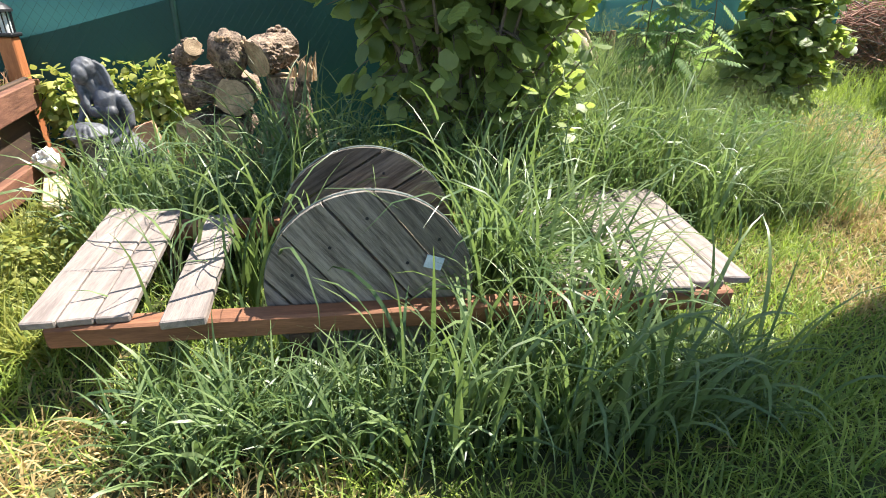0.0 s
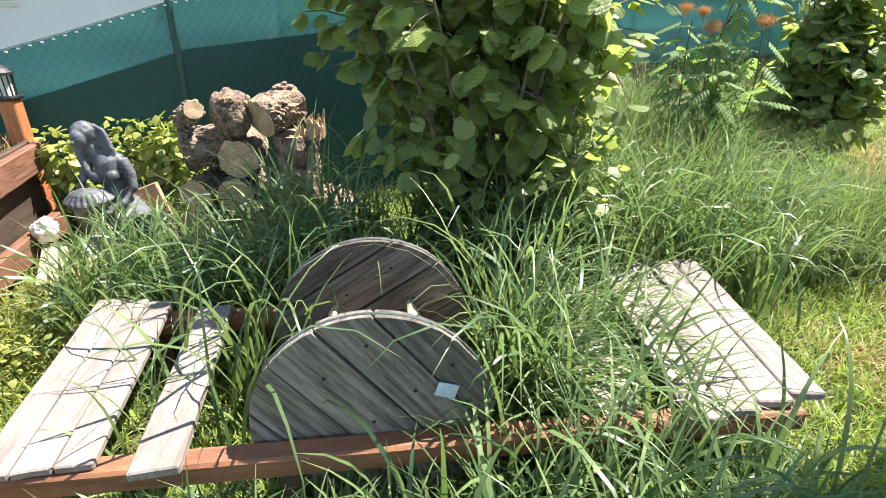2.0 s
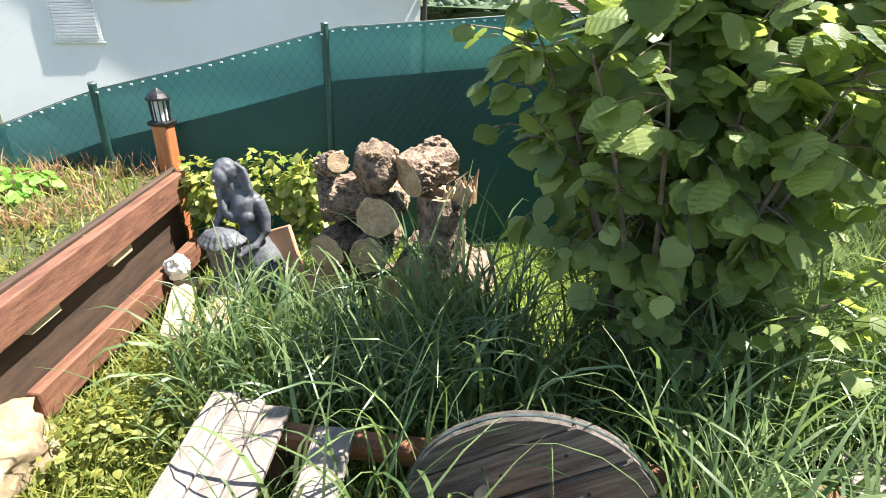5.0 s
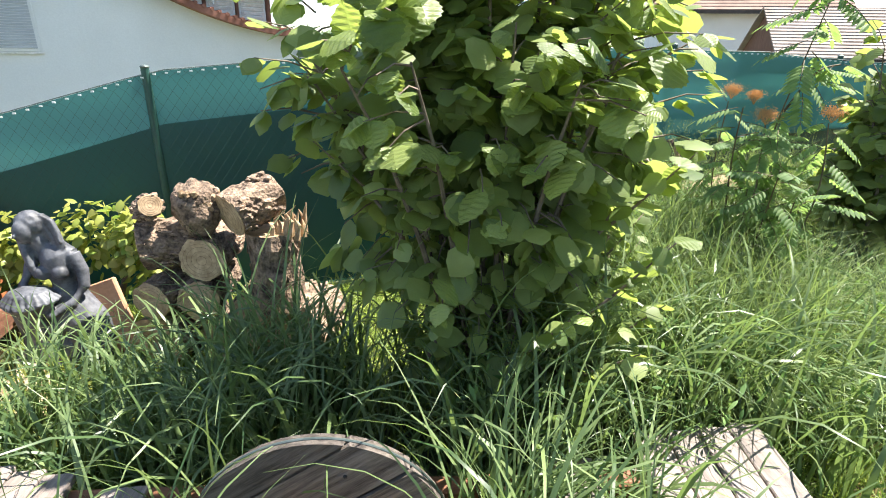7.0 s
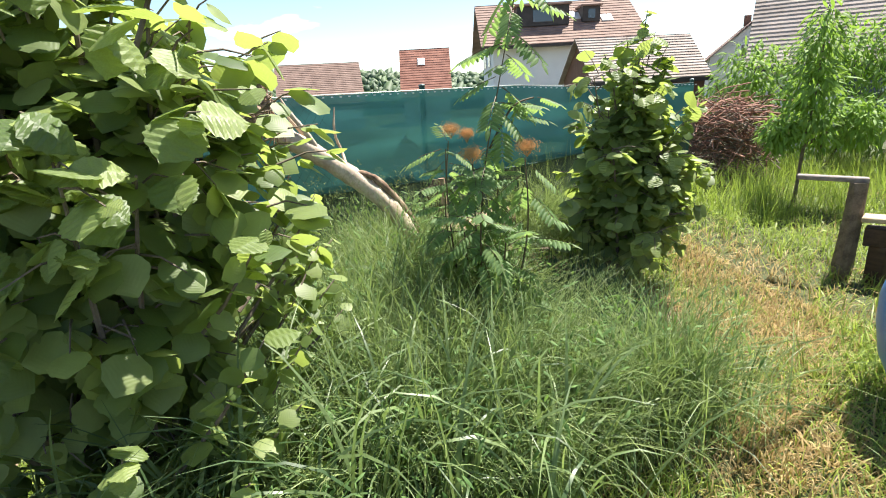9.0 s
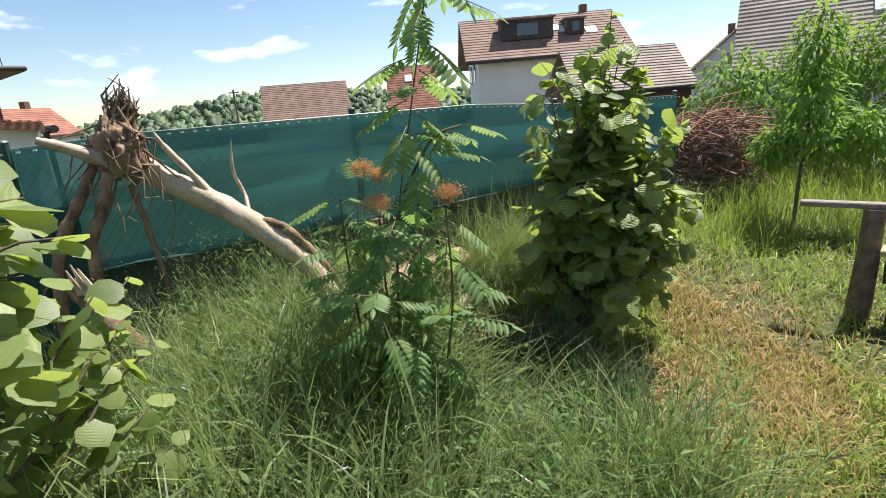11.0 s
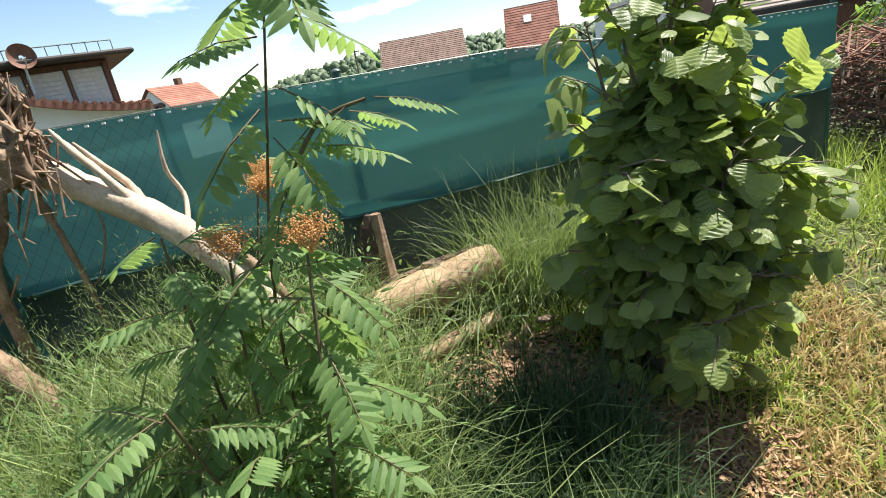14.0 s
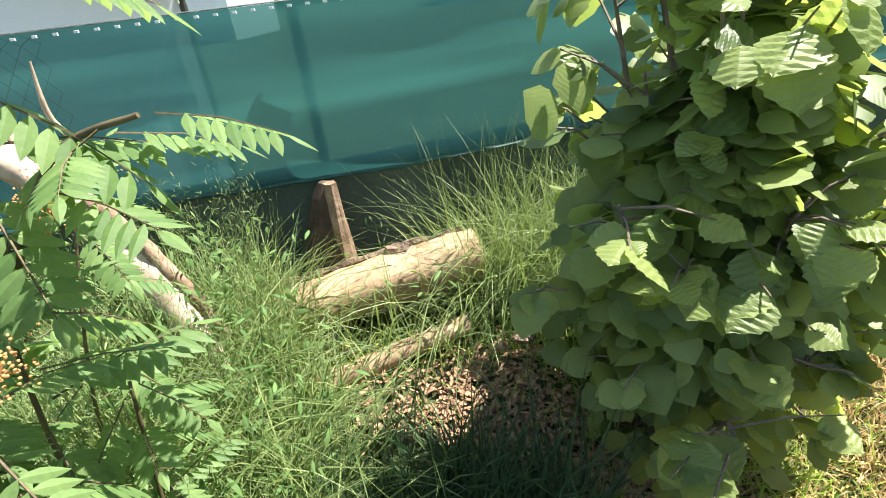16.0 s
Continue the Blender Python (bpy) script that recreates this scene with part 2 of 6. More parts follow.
def net_material(name, low, high, trans, clearness):
    m, n, l, p = node_material(name)
    tc = n.new("ShaderNodeTexCoord")
    nz = n.new("ShaderNodeTexNoise")
    nz.inputs["Scale"].default_value, nz.inputs["Detail"].default_value = 2.2, 5.0
    fine = n.new("ShaderNodeTexNoise")
    fine.inputs["Scale"].default_value = 260.0
    l.new(tc.outputs["Object"], nz.inputs["Vector"])
    l.new(tc.outputs["Object"], fine.inputs["Vector"])
    r = n.new("ShaderNodeValToRGB")
    r.color_ramp.elements[0].color, r.color_ramp.elements[1].color = low, high
    l.new(nz.outputs[0], r.inputs[0])
    l.new(r.outputs[0], p.inputs["Base Color"])
    p.inputs["Roughness"].default_value = 0.6
    bp = n.new("ShaderNodeBump")
    bp.inputs["Strength"].default_value, bp.inputs["Distance"].default_value = 0.25, 0.002
    l.new(fine.outputs[0], bp.inputs["Height"])
    folds = n.new("ShaderNodeBump")
    folds.inputs["Strength"].default_value, folds.inputs["Distance"].default_value = 0.45, 0.03
    l.new(nz.outputs[0], folds.inputs["Height"])
    l.new(folds.outputs[0], bp.inputs["Normal"])
    l.new(bp.outputs[0], p.inputs["Normal"])
    tr = n.new("ShaderNodeBsdfTranslucent")
    tr.inputs["Color"].default_value = (0.06, 0.24, 0.225, 1)
    ms = n.new("ShaderNodeMixShader")
    ms.inputs[0].default_value = trans
    l.new(p.outputs[0], ms.inputs[1])
    l.new(tr.outputs[0], ms.inputs[2])
    clear = n.new("ShaderNodeBsdfTransparent")
    clear.inputs["Color"].default_value = (0.5, 0.85, 0.8, 1)
    mt = n.new("ShaderNodeMixShader")
    mt.inputs[0].default_value = clearness
    l.new(ms.outputs[0], mt.inputs[1])
    l.new(clear.outputs[0], mt.inputs[2])
    l.new(mt.outputs[0], n["Material Output"].inputs["Surface"])
    return m


M["net"] = net_material("green_shade_net", (0.036, 0.145, 0.137, 1), (0.085, 0.245, 0.232, 1), 0.38, 0.1)
# darker net: painted shade on the lower fence, and the hem
M["net_dark"] = net_material("dark_net", (0.010, 0.05, 0.046, 1), (0.020, 0.085, 0.078, 1), 0.2, 0.0)


def glass_material():
    m, n, l, p = node_material("window_glass")
    p.inputs["Base Color"].default_value = (0.05, 0.07, 0.09, 1)
    p.inputs["Roughness"].default_value = 0.06
    p.inputs["Specular IOR Level"].default_value = 0.8
    return m


M["glass"] = glass_material()

# ---------------------------------------------------------------- mesh helpers
ORIGIN = {}


def thing(name, at, label, category, group="", kind=""):
    e = new(name)
    e.location = at
    e.empty_display_size = 0.1
    ORIGIN[e] = Vector(at)
    return tagged(e, label, category, group, kind)


class Build:
    """Collects vertices and faces in world metres and links them as one mesh object."""

    def __init__(self):
        self.v, self.f, self.uv, self.slots = [], [], [], []

    def add(self, verts, faces, uv=None, slot=0):
        o = len(self.v)
        self.v += [tuple(p) for p in verts]
        self.f += [tuple(i + o for i in f) for f in faces]
        self.uv += [tuple(map(float, u)) for u in uv] if uv is not None else [(0.0, 0.0)] * len(verts)
        self.slots += [slot] * len(faces)
        return self

    def tube(self, pts, radii, n=8, caps=True, wob=0.0, seed=0, slot=0, cap_slot=None):
        pts = [Vector(p) for p in pts]
        rows, up = [], Vector((0.31, 0.2, 0.93))
        for i, p in enumerate(pts):
            d = (pts[min(i + 1, len(pts) - 1)] - pts[max(i - 1, 0)]).normalized()
            a = d.cross(up if abs(d.dot(up)) < 0.95 else Vector((1, 0, 0))).normalized()
            b = d.cross(a)
            r = radii[i] if hasattr(radii, "__len__") else radii
            row = []
            for k in range(n):
                w = 2 * math.pi * k / n
                q = a * math.cos(w) + b * math.sin(w)
                s = r * (1 + wob * noise.noise(Vector((q.x * 2.2 + seed, q.y * 2.2 + i * 0.7, q.z * 2.2)))) if wob else r
                row.append(p + q * s)
            rows.append(row)
        verts = [q for row in rows for q in row]
        faces = [(i * n + k, i * n + (k + 1) % n, (i + 1) * n + (k + 1) % n, (i + 1) * n + k) for i in range(len(rows) - 1) for k in range(n)]
        self.add(verts, faces, slot=slot)
        if caps:
            e = len(rows) - 1
            self.add(rows[0], [tuple(range(n))], slot=slot if cap_slot is None else cap_slot)
            self.add(rows[e], [tuple(reversed(range(n)))], slot=slot if cap_slot is None else cap_slot)
        return self

    def box(self, centre, size, m=None, chamfer=0.004, slot=0):
        """A box with chamfered edges; m turns it."""
        bm = bmesh.new()
        bmesh.ops.create_cube(bm, size=1.0)
        bmesh.ops.scale(bm, vec=size, verts=bm.verts)
        if chamfer:
            bmesh.ops.bevel(bm, geom=bm.edges[:], offset=min(chamfer, 0.4 * min(size)), segments=1, affect="EDGES")
        t = Matrix.Translation(centre) @ (m.to_4x4() if m else Matrix.Identity(4))
        bm.verts.index_update()
        self.add([t @ v.co for v in bm.verts], [[v.index for v in f.verts] for f in bm.faces], slot=slot)
        bm.free()
        return self

    def lump(self, centre, size, rough=0.2, detail=2, seed=0.0, freq=2.0, slot=0):
        bm = bmesh.new()
        bmesh.ops.create_icosphere(bm, subdivisions=detail, radius=1.0)
        c, s = Vector(centre), Vector(size)
        out = []
        for v in bm.verts:
            k = 1 + rough * noise.fractal(v.co * freq + Vector((seed, seed * 1.7, 0)), 0.8, 2.1, 3)
            out.append(c + Vector((v.co.x * s.x, v.co.y * s.y, v.co.z * s.z)) * k)
        bm.verts.index_update()
        self.add(out, [[v.index for v in f.verts] for f in bm.faces], slot=slot)
        bm.free()
        return self

    def link(self, name, mats, parent=None, label="", smooth=False, at=None):
        mats = mats if isinstance(mats, (list, tuple)) else [mats]
        base = ORIGIN[parent] if parent else Vector(at or (0, 0, 0))
        mesh = bpy.data.meshes.new(name)
        mesh.from_pydata([(x - base.x, y - base.y, z - base.z) for x, y, z in self.v], [], self.f)
        for m in mats:
            mesh.materials.append(m)
        if any(self.slots):
            mesh.polygons.foreach_set("material_index", self.slots)
        if any(u != (0.0, 0.0) for u in self.uv):
            layer = mesh.uv_layers.new()
            idx = np.zeros(len(mesh.loops), int)
            mesh.loops.foreach_get("vertex_index", idx)
            layer.data.foreach_set("uv", np.array(self.uv, float)[idx].ravel())
        if smooth:
            mesh.polygons.foreach_set("use_smooth", [True] * len(mesh.polygons))
        mesh.update()
        ob = new(name, mesh)
        if parent:
            ob.parent = parent
        else:
            ob.location = base
        ORIGIN[ob] = base
        if label:
            ob["label"] = label
        return ob


def array_mesh(name, verts, quads, mat, parent=None, uv=None, smooth=False):
    """A mesh from arrays: verts (n, 3), quads (m, 4)."""
    base = np.array(ORIGIN[parent]) if parent else np.zeros(3)
    mesh = bpy.data.meshes.new(name)
    mesh.vertices.add(len(verts))
    mesh.vertices.foreach_set("co", (verts - base).ravel())
    mesh.loops.add(quads.size)
    mesh.loops.foreach_set("vertex_index", quads.ravel().astype(np.int32))
    mesh.polygons.add(len(quads))
    mesh.polygons.foreach_set("loop_start", np.arange(0, quads.size, quads.shape[1], dtype=np.int32))
    mesh.update(calc_edges=True)
    mesh.materials.append(mat)
    if uv is not None:
        layer = mesh.uv_layers.new()
        layer.data.foreach_set("uv", uv[quads.ravel()].ravel())
    if smooth:
        mesh.polygons.foreach_set("use_smooth", [True] * len(mesh.polygons))
    mesh.validate()
    ob = new(name, mesh)
    if parent:
        ob.parent = parent
    ORIGIN[ob] = Vector(base)
    return ob


def smoothstep(a, b, x):
    t = np.clip((np.asarray(x, float) - a) / (b - a), 0, 1)
    return t * t * (3 - 2 * t)


# the fence runs from its post by the log stack towards the brush pile
FA = Vector((-0.77, 4.85, 0))
FD = Vector((3.37, 0.9, 0)).normalized()
FN = Vector((-FD.y, FD.x, 0))


def fence_point(s, z, off=0.0):
    """s metres along the fence, off metres in front of it."""
    return FA + FD * s - FN * off + Vector((0, 0, z))


def fence_top(s):
    return float(np.interp(s, [-2.4, -1.9, -1.3, -0.7, 0.0, 0.7, 1.2, 2.2, 4.2, 5.2, 9.0], [0.66, 0.74, 0.97, 1.12, 1.32, 1.385, 1.43, 1.48, 1.47, 1.41, 1.36]))


def ground_z(x, y):
    x, y = np.asarray(x, float), np.asarray(y, float)
    off = -((x - FA.x) * FN.x + (y - FA.y) * FN.y)
    bank = 0.27 * smoothstep(1.7, 0.25, off) * smoothstep(0.6, 1.9, x) * (1 - 0.6 * smoothstep(4.5, 6.5, x)) * smoothstep(-2.5, -0.6, off)
    bumps = 0.018 * np.sin(x * 1.7 + 0.5) * np.cos(y * 2.1) + 0.008 * np.sin(x * 5.1 + y * 3.3)
    return bank + bumps * smoothstep(60, 20, np.hypot(x, y)) - 2.4 * smoothstep(-0.4, -3.5, off) * smoothstep(70, 45, off)
# ---------------------------------------------------------------- ground
def build_ground():
    near_x, near_y = np.arange(-6, 10.01, 0.12), np.arange(-5, 11.01, 0.12)
    far = np.array([2, 5, 10, 20, 40, 80, 160, 320, 640.0])
    xs = np.concatenate([-6 - far[::-1], near_x, 10 + far])
    ys = np.concatenate([-5 - far[::-1], near_y, 11 + far])
    gx, gy = np.meshgrid(xs, ys)
    v = np.stack([gx, gy, ground_z(gx, gy)], -1).reshape(-1, 3)
    n = len(xs)
    i = (np.arange(len(ys) - 1)[:, None] * n + np.arange(n - 1)).ravel()
    ob = array_mesh("ground", v, np.stack([i, i + 1, i + n + 1, i + n], -1), M["soil"], smooth=True)
    tagged(ob, "bare brown soil under uneven garden lawn", "ground", kind="structure")


build_ground()


# ---------------------------------------------------------------- fence
def net_off(a, z):
    """How far the hanging net bellies out in front of the wire."""
    return 0.012 * math.sin(a * 3.1 + z * 2) + 0.02 * noise.noise(Vector((a * 0.8, z * 5.0, 1.0))) + 0.005 * math.exp(-((z - 0.98 - 0.03 * math.sin(a)) / 0.035) ** 2) + 0.006 * noise.noise(Vector((a * 1.5, z * 14.0, 5.0)))


def build_fence():
    fence = thing("garden_fence", fence_point(0, 0), "chain-link fence lined with dark green shade netting", "fence", kind="structure")
    s = np.arange(-2.3, 6.61, 0.06)
    rows = 22
    v = []
    for j in range(rows + 1):
        for a in s:
            top, low = fence_top(a), 0.86 + 0.02 * math.sin(a * 1.3) if a > 1.9 else 0.0
            z = low + (top - low) * j / rows
            v.append(fence_point(a, z, net_off(a, z)))
    n = len(s)
    i = (np.arange(rows)[:, None] * n + np.arange(n - 1)).ravel()
    q = np.stack([i, i + 1, i + n + 1, i + n], -1)
    net = array_mesh("shade_net", np.array(v), q, M["net"], fence, smooth=True)
    net["label"] = "dark green shade netting"
    # dark sheet added in front of the net to stand for shade
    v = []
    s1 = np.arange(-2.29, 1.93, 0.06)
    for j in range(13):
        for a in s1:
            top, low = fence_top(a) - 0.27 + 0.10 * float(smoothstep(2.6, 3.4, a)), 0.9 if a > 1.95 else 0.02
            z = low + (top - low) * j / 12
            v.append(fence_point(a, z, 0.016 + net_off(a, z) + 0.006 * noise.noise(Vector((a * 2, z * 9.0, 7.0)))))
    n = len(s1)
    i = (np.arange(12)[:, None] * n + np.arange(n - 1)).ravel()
    array_mesh("second_net", np.array(v), np.stack([i, i + 1, i + n + 1, i + n], -1), M["net_dark"], fence, smooth=True)["label"] = "added dark sheet standing for shade low on the netting"
    v = []
    s2 = np.arange(1.85, 6.61, 0.06)
    for j in range(9):
        for a in s2:
            z = 0.05 + (0.9 - 0.05) * j / 8
            v.append(fence_point(a, z, -0.03 + 0.025 * noise.noise(Vector((a * 3, z * 3, 4.0)))))
    n = len(s2)
    i = (np.arange(8)[:, None] * n + np.arange(n - 1)).ravel()
    array_mesh("lower_net", np.array(v), np.stack([i, i + 1, i + n + 1, i + n], -1), surface("dusty_net", (0.035, 0.06, 0.05), (0.085, 0.115, 0.10), 3, 0.85, 0.4, 120, depth=0.004), fence, smooth=True)["label"] = "dusty lower netting strip"
    hem = Build()
    hem.tube([fence_point(a, 0.862 + 0.02 * math.sin(a * 1.3) + 0.012 * noise.noise(Vector((a * 4, 0, 2.0))), net_off(a, 0.86) + 0.012) for a in np.arange(1.95, 6.55, 0.05)], 0.009, 6, True, 0.6, 3.0)
    hem.link("net_hem", M["net_dark"], fence, "dark ragged hem of the netting")
    for a in (-2.3, -1.27, -0.05, 1.72, 3.36, 5.05, 6.6):
        top = fence_top(a) + 0.035
        b = Build().tube([fence_point(a, -0.05, 0.022 if a < 1.9 else -0.045), fence_point(a, top, 0.022 if a < 1.9 else -0.045)], 0.021, 12)
        post = b.link("post", M["green_paint"], fence)
        Build().lump(fence_point(a, top, 0.022 if a < 1.9 else -0.045), (0.024, 0.024, 0.012), 0, 2).link("post_cap", M["galvanised"], post)
    wire = Build()
    pts = [fence_point(a, fence_top(a) + 0.004, 0.03) for a in s[::3]]
    wire.tube(pts, 0.003, 5)
    wire.link("tension_wire", M["galvanised"], fence)
    mesh = Build()
    for k in range(-20, 116):
        for way in (-1, 1):
            a0, pts = -2.3 + k * 0.055, []
            for j in range(14):
                a = a0 + way * j * 0.055
                z = 0.62 + j * 0.075
                if -2.3 <= a <= 2.6 and (a < 1.9 or z > 0.9) and z < fence_top(a):
                    pts.append(fence_point(a, z, 0.034))
                elif len(pts) > 0 and z >= fence_top(a) and -2.3 <= a <= 2.6:
                    pts.append(fence_point(a, fence_top(a), 0.034))
                    break
            if len(pts) > 1:
                mesh.tube(pts, 0.0009, 3, caps=False)
    tagged(mesh.link("chain_link", M["green_paint"], fence), kind="stuff")
    clips = Build()
    for k in range(150):
        a = -2.25 + k * 0.059
        z = fence_top(a) - 0.012
        clips.box(fence_point(a, z, 0.04), (0.014, 0.006, 0.008), chamfer=0)
    tagged(clips.link("clip", M["white_plastic"], fence, "small white net clips"), kind="stuff")


build_fence()


# ---------------------------------------------------------------- deck round the cable reel
def board(x0, x1, y0, y1, z, thick, turn, mat, parent, name="board", seed=0.0):
    """A plank lying along y, with worn ends."""
    bm = bmesh.new()
    bmesh.ops.create_grid(bm, x_segments=2, y_segments=12, size=0.5)
    ext = bmesh.ops.extrude_face_region(bm, geom=bm.faces[:])
    bmesh.ops.translate(bm, vec=(0, 0, -1), verts=[g for g in ext["geom"] if isinstance(g, bmesh.types.BMVert)])
    bmesh.ops.recalc_face_normals(bm, faces=bm.faces)
    c, r = Vector(((x0 + x1) / 2, (y0 + y1) / 2, z)), Matrix.Rotation(radians(turn), 3, "Z")
    for v in bm.verts:
        p = Vector((v.co.x * (x1 - x0), v.co.y * (y1 - y0), v.co.z * thick))
        p += Vector((0.003 * noise.noise(Vector((seed, p.y * 9, 1))), 0.008 * noise.noise(Vector((seed, p.x * 30, 3))) * (abs(v.co.y) > 0.49), 0.004 * noise.noise(Vector((seed * 3, p.y * 3, p.x * 5)))))
        v.co = c + r @ p
    sharp = [e for e in bm.edges if e.is_manifold and e.calc_face_angle(0) > 0.8]
    bmesh.ops.bevel(bm, geom=sharp, offset=0.004, segments=1, affect="EDGES")
    b = Build()
    bm.verts.index_update()
    b.add([v.co for v in bm.verts], [[v.index for v in f.verts] for f in bm.faces])
    bm.free()
    return b.link(name, mat, parent)


def build_deck():
    deck = thing("wooden_deck", (0.5, 2.7, 0), "low wooden deck frame with loose weathered grey boards", "deck")
    for k, (y, h) in enumerate(((2.325, 0.0), (3.02, 0.0))):
        Build().box((0.47, y, 0.243 + h), (2.1, 0.068, 0.068), chamfer=0.008).link("beam", M["beam"], deck, "red-brown stained beam")
    for x in (-0.5, 1.42):
        Build().box((x, 2.67, 0.235), (0.06, 0.60, 0.07), chamfer=0.006).link("joist", M["beam"], deck, "red-brown stained joist")
    for x, y in ((0.1, 2.325), (1.0, 2.325), (-0.45, 3.02), (1.4, 3.02)):
        Build().box((x, y, 0.09), (0.06, 0.06, 0.24), chamfer=0.005).link("leg", M["dark_wood"], deck)
    for k in range(3):
        board(-0.665 + 0.094 * k, -0.665 + 0.094 * k + 0.088, 2.29 + 0.006 * k, 3.13 - 0.02 * k, 0.302, 0.024, 5, M["deck"], deck, seed=k + 1.0)
    board(-0.29, -0.17, 2.265, 3.03, 0.302, 0.028, 4, M["deck"], deck, seed=5.0)
    for k in range(4):
        board(1.205 + 0.112 * k, 1.205 + 0.112 * k + 0.104, 2.27 + 0.02 * k, 3.17 + 0.012 * k, 0.304, 0.026, -6.5, M["deck"], deck, seed=k + 8.0)
    board(0.93, 1.07, 2.36, 3.08, 0.30, 0.024, -3, M["deck"], deck, seed=14.0)


build_deck()


def build_reel():
    reel = thing("cable_reel", (0.32, 2.58, 0.0), "weathered grey wooden cable reel standing on its rims in the grass", "cable reel")
    cx, cz, r = 0.32, 0.315, 0.316

    def flange(y, angle, widths, name, cz):
        d, e = Vector((math.cos(angle), 0, math.sin(angle))), Vector((-math.sin(angle), 0, math.cos(angle)))
        pos = -r
        for k, w in enumerate(widths):
            lo, hi = pos + 0.004, min(pos + w - 0.004, r - 0.003)
            pos += w
            cut = [lo + (hi - lo) * j / 8 for j in range(9)]
            ring = [(math.sqrt(max(r * r - c * c, 1e-5)), c) for c in cut] + [(-math.sqrt(max(r * r - c * c, 1e-5)), c) for c in reversed(cut)]
            sh = 0.004 * math.sin(k * 2.3)
            front = [Vector((cx, y - 0.019 + sh, cz)) + d * a + e * c for a, c in ring]
            rear = [p + Vector((0, 0.036, 0)) for p in front]
            n = len(ring)
            b = Build().add(front + rear, [tuple(range(n)), tuple(reversed(range(n, 2 * n)))] + [(i, i + n, (i + 1) % n + n, (i + 1) % n) for i in range(n)])
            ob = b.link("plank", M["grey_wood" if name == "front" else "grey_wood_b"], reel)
            for a in (-0.5, 0.0, 0.45):
                q = Vector((cx, y - 0.02 + sh, cz)) + d * a * r * 1.2 + e * (lo + hi) / 2
                if (q - Vector((cx, y, cz))).length < r * 0.85:
                    Build().lump(q, (0.006, 0.004, 0.006), 0, 1).link("nail", M["black_metal"], ob)
        rim = Build().tube([(cx + (r + 0.001) * math.cos(w), y, cz + (r + 0.001) * math.sin(w)) for w in np.linspace(0, 2 * math.pi, 65)], 0.0035, 6, caps=False)
        rim.link("rim", M["galvanised"], reel, "worn metal rim wire")

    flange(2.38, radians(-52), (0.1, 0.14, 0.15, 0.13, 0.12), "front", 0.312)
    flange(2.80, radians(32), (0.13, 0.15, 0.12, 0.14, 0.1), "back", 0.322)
    for k in range(14):
        w = radians(-215 + k * 19.3)
        p = Vector((cx + 0.155 * math.cos(w), 2.59, cz + 0.155 * math.sin(w)))
        m = Matrix.Rotation(-w, 3, "Y")
        Build().box(p, (0.016, 0.38, 0.042), m).link("batten", M["pale_wood"], reel, "pale pine batten of the drum")
    Build().tube([(cx, 2.36, cz + 0.06), (cx, 2.82, cz + 0.06)], 0.008, 10).link("rod", M["rust"], reel, "rusty red threaded rod")
    Build().box((0.51, 2.353, 0.40), (0.055, 0.003, 0.042), Matrix.Rotation(0.3, 3, "Y"), 0).link("label_plate", M["paper"], reel, "pale blue paper label")


build_reel()


# ---------------------------------------------------------------- logs, statue, raised bed
def log(b, p0, p1, r, seed, n=30, wob=0.2, taper=0.95):
    p0, p1 = Vector(p0), Vector(p1)
    k = 6
    pts = [p0.lerp(p1, i / k) for i in range(k + 1)]
    b.tube(pts, [r * (1 + (taper - 1) * i / k) for i in range(k + 1)], n, True, wob, seed, 0, 1)


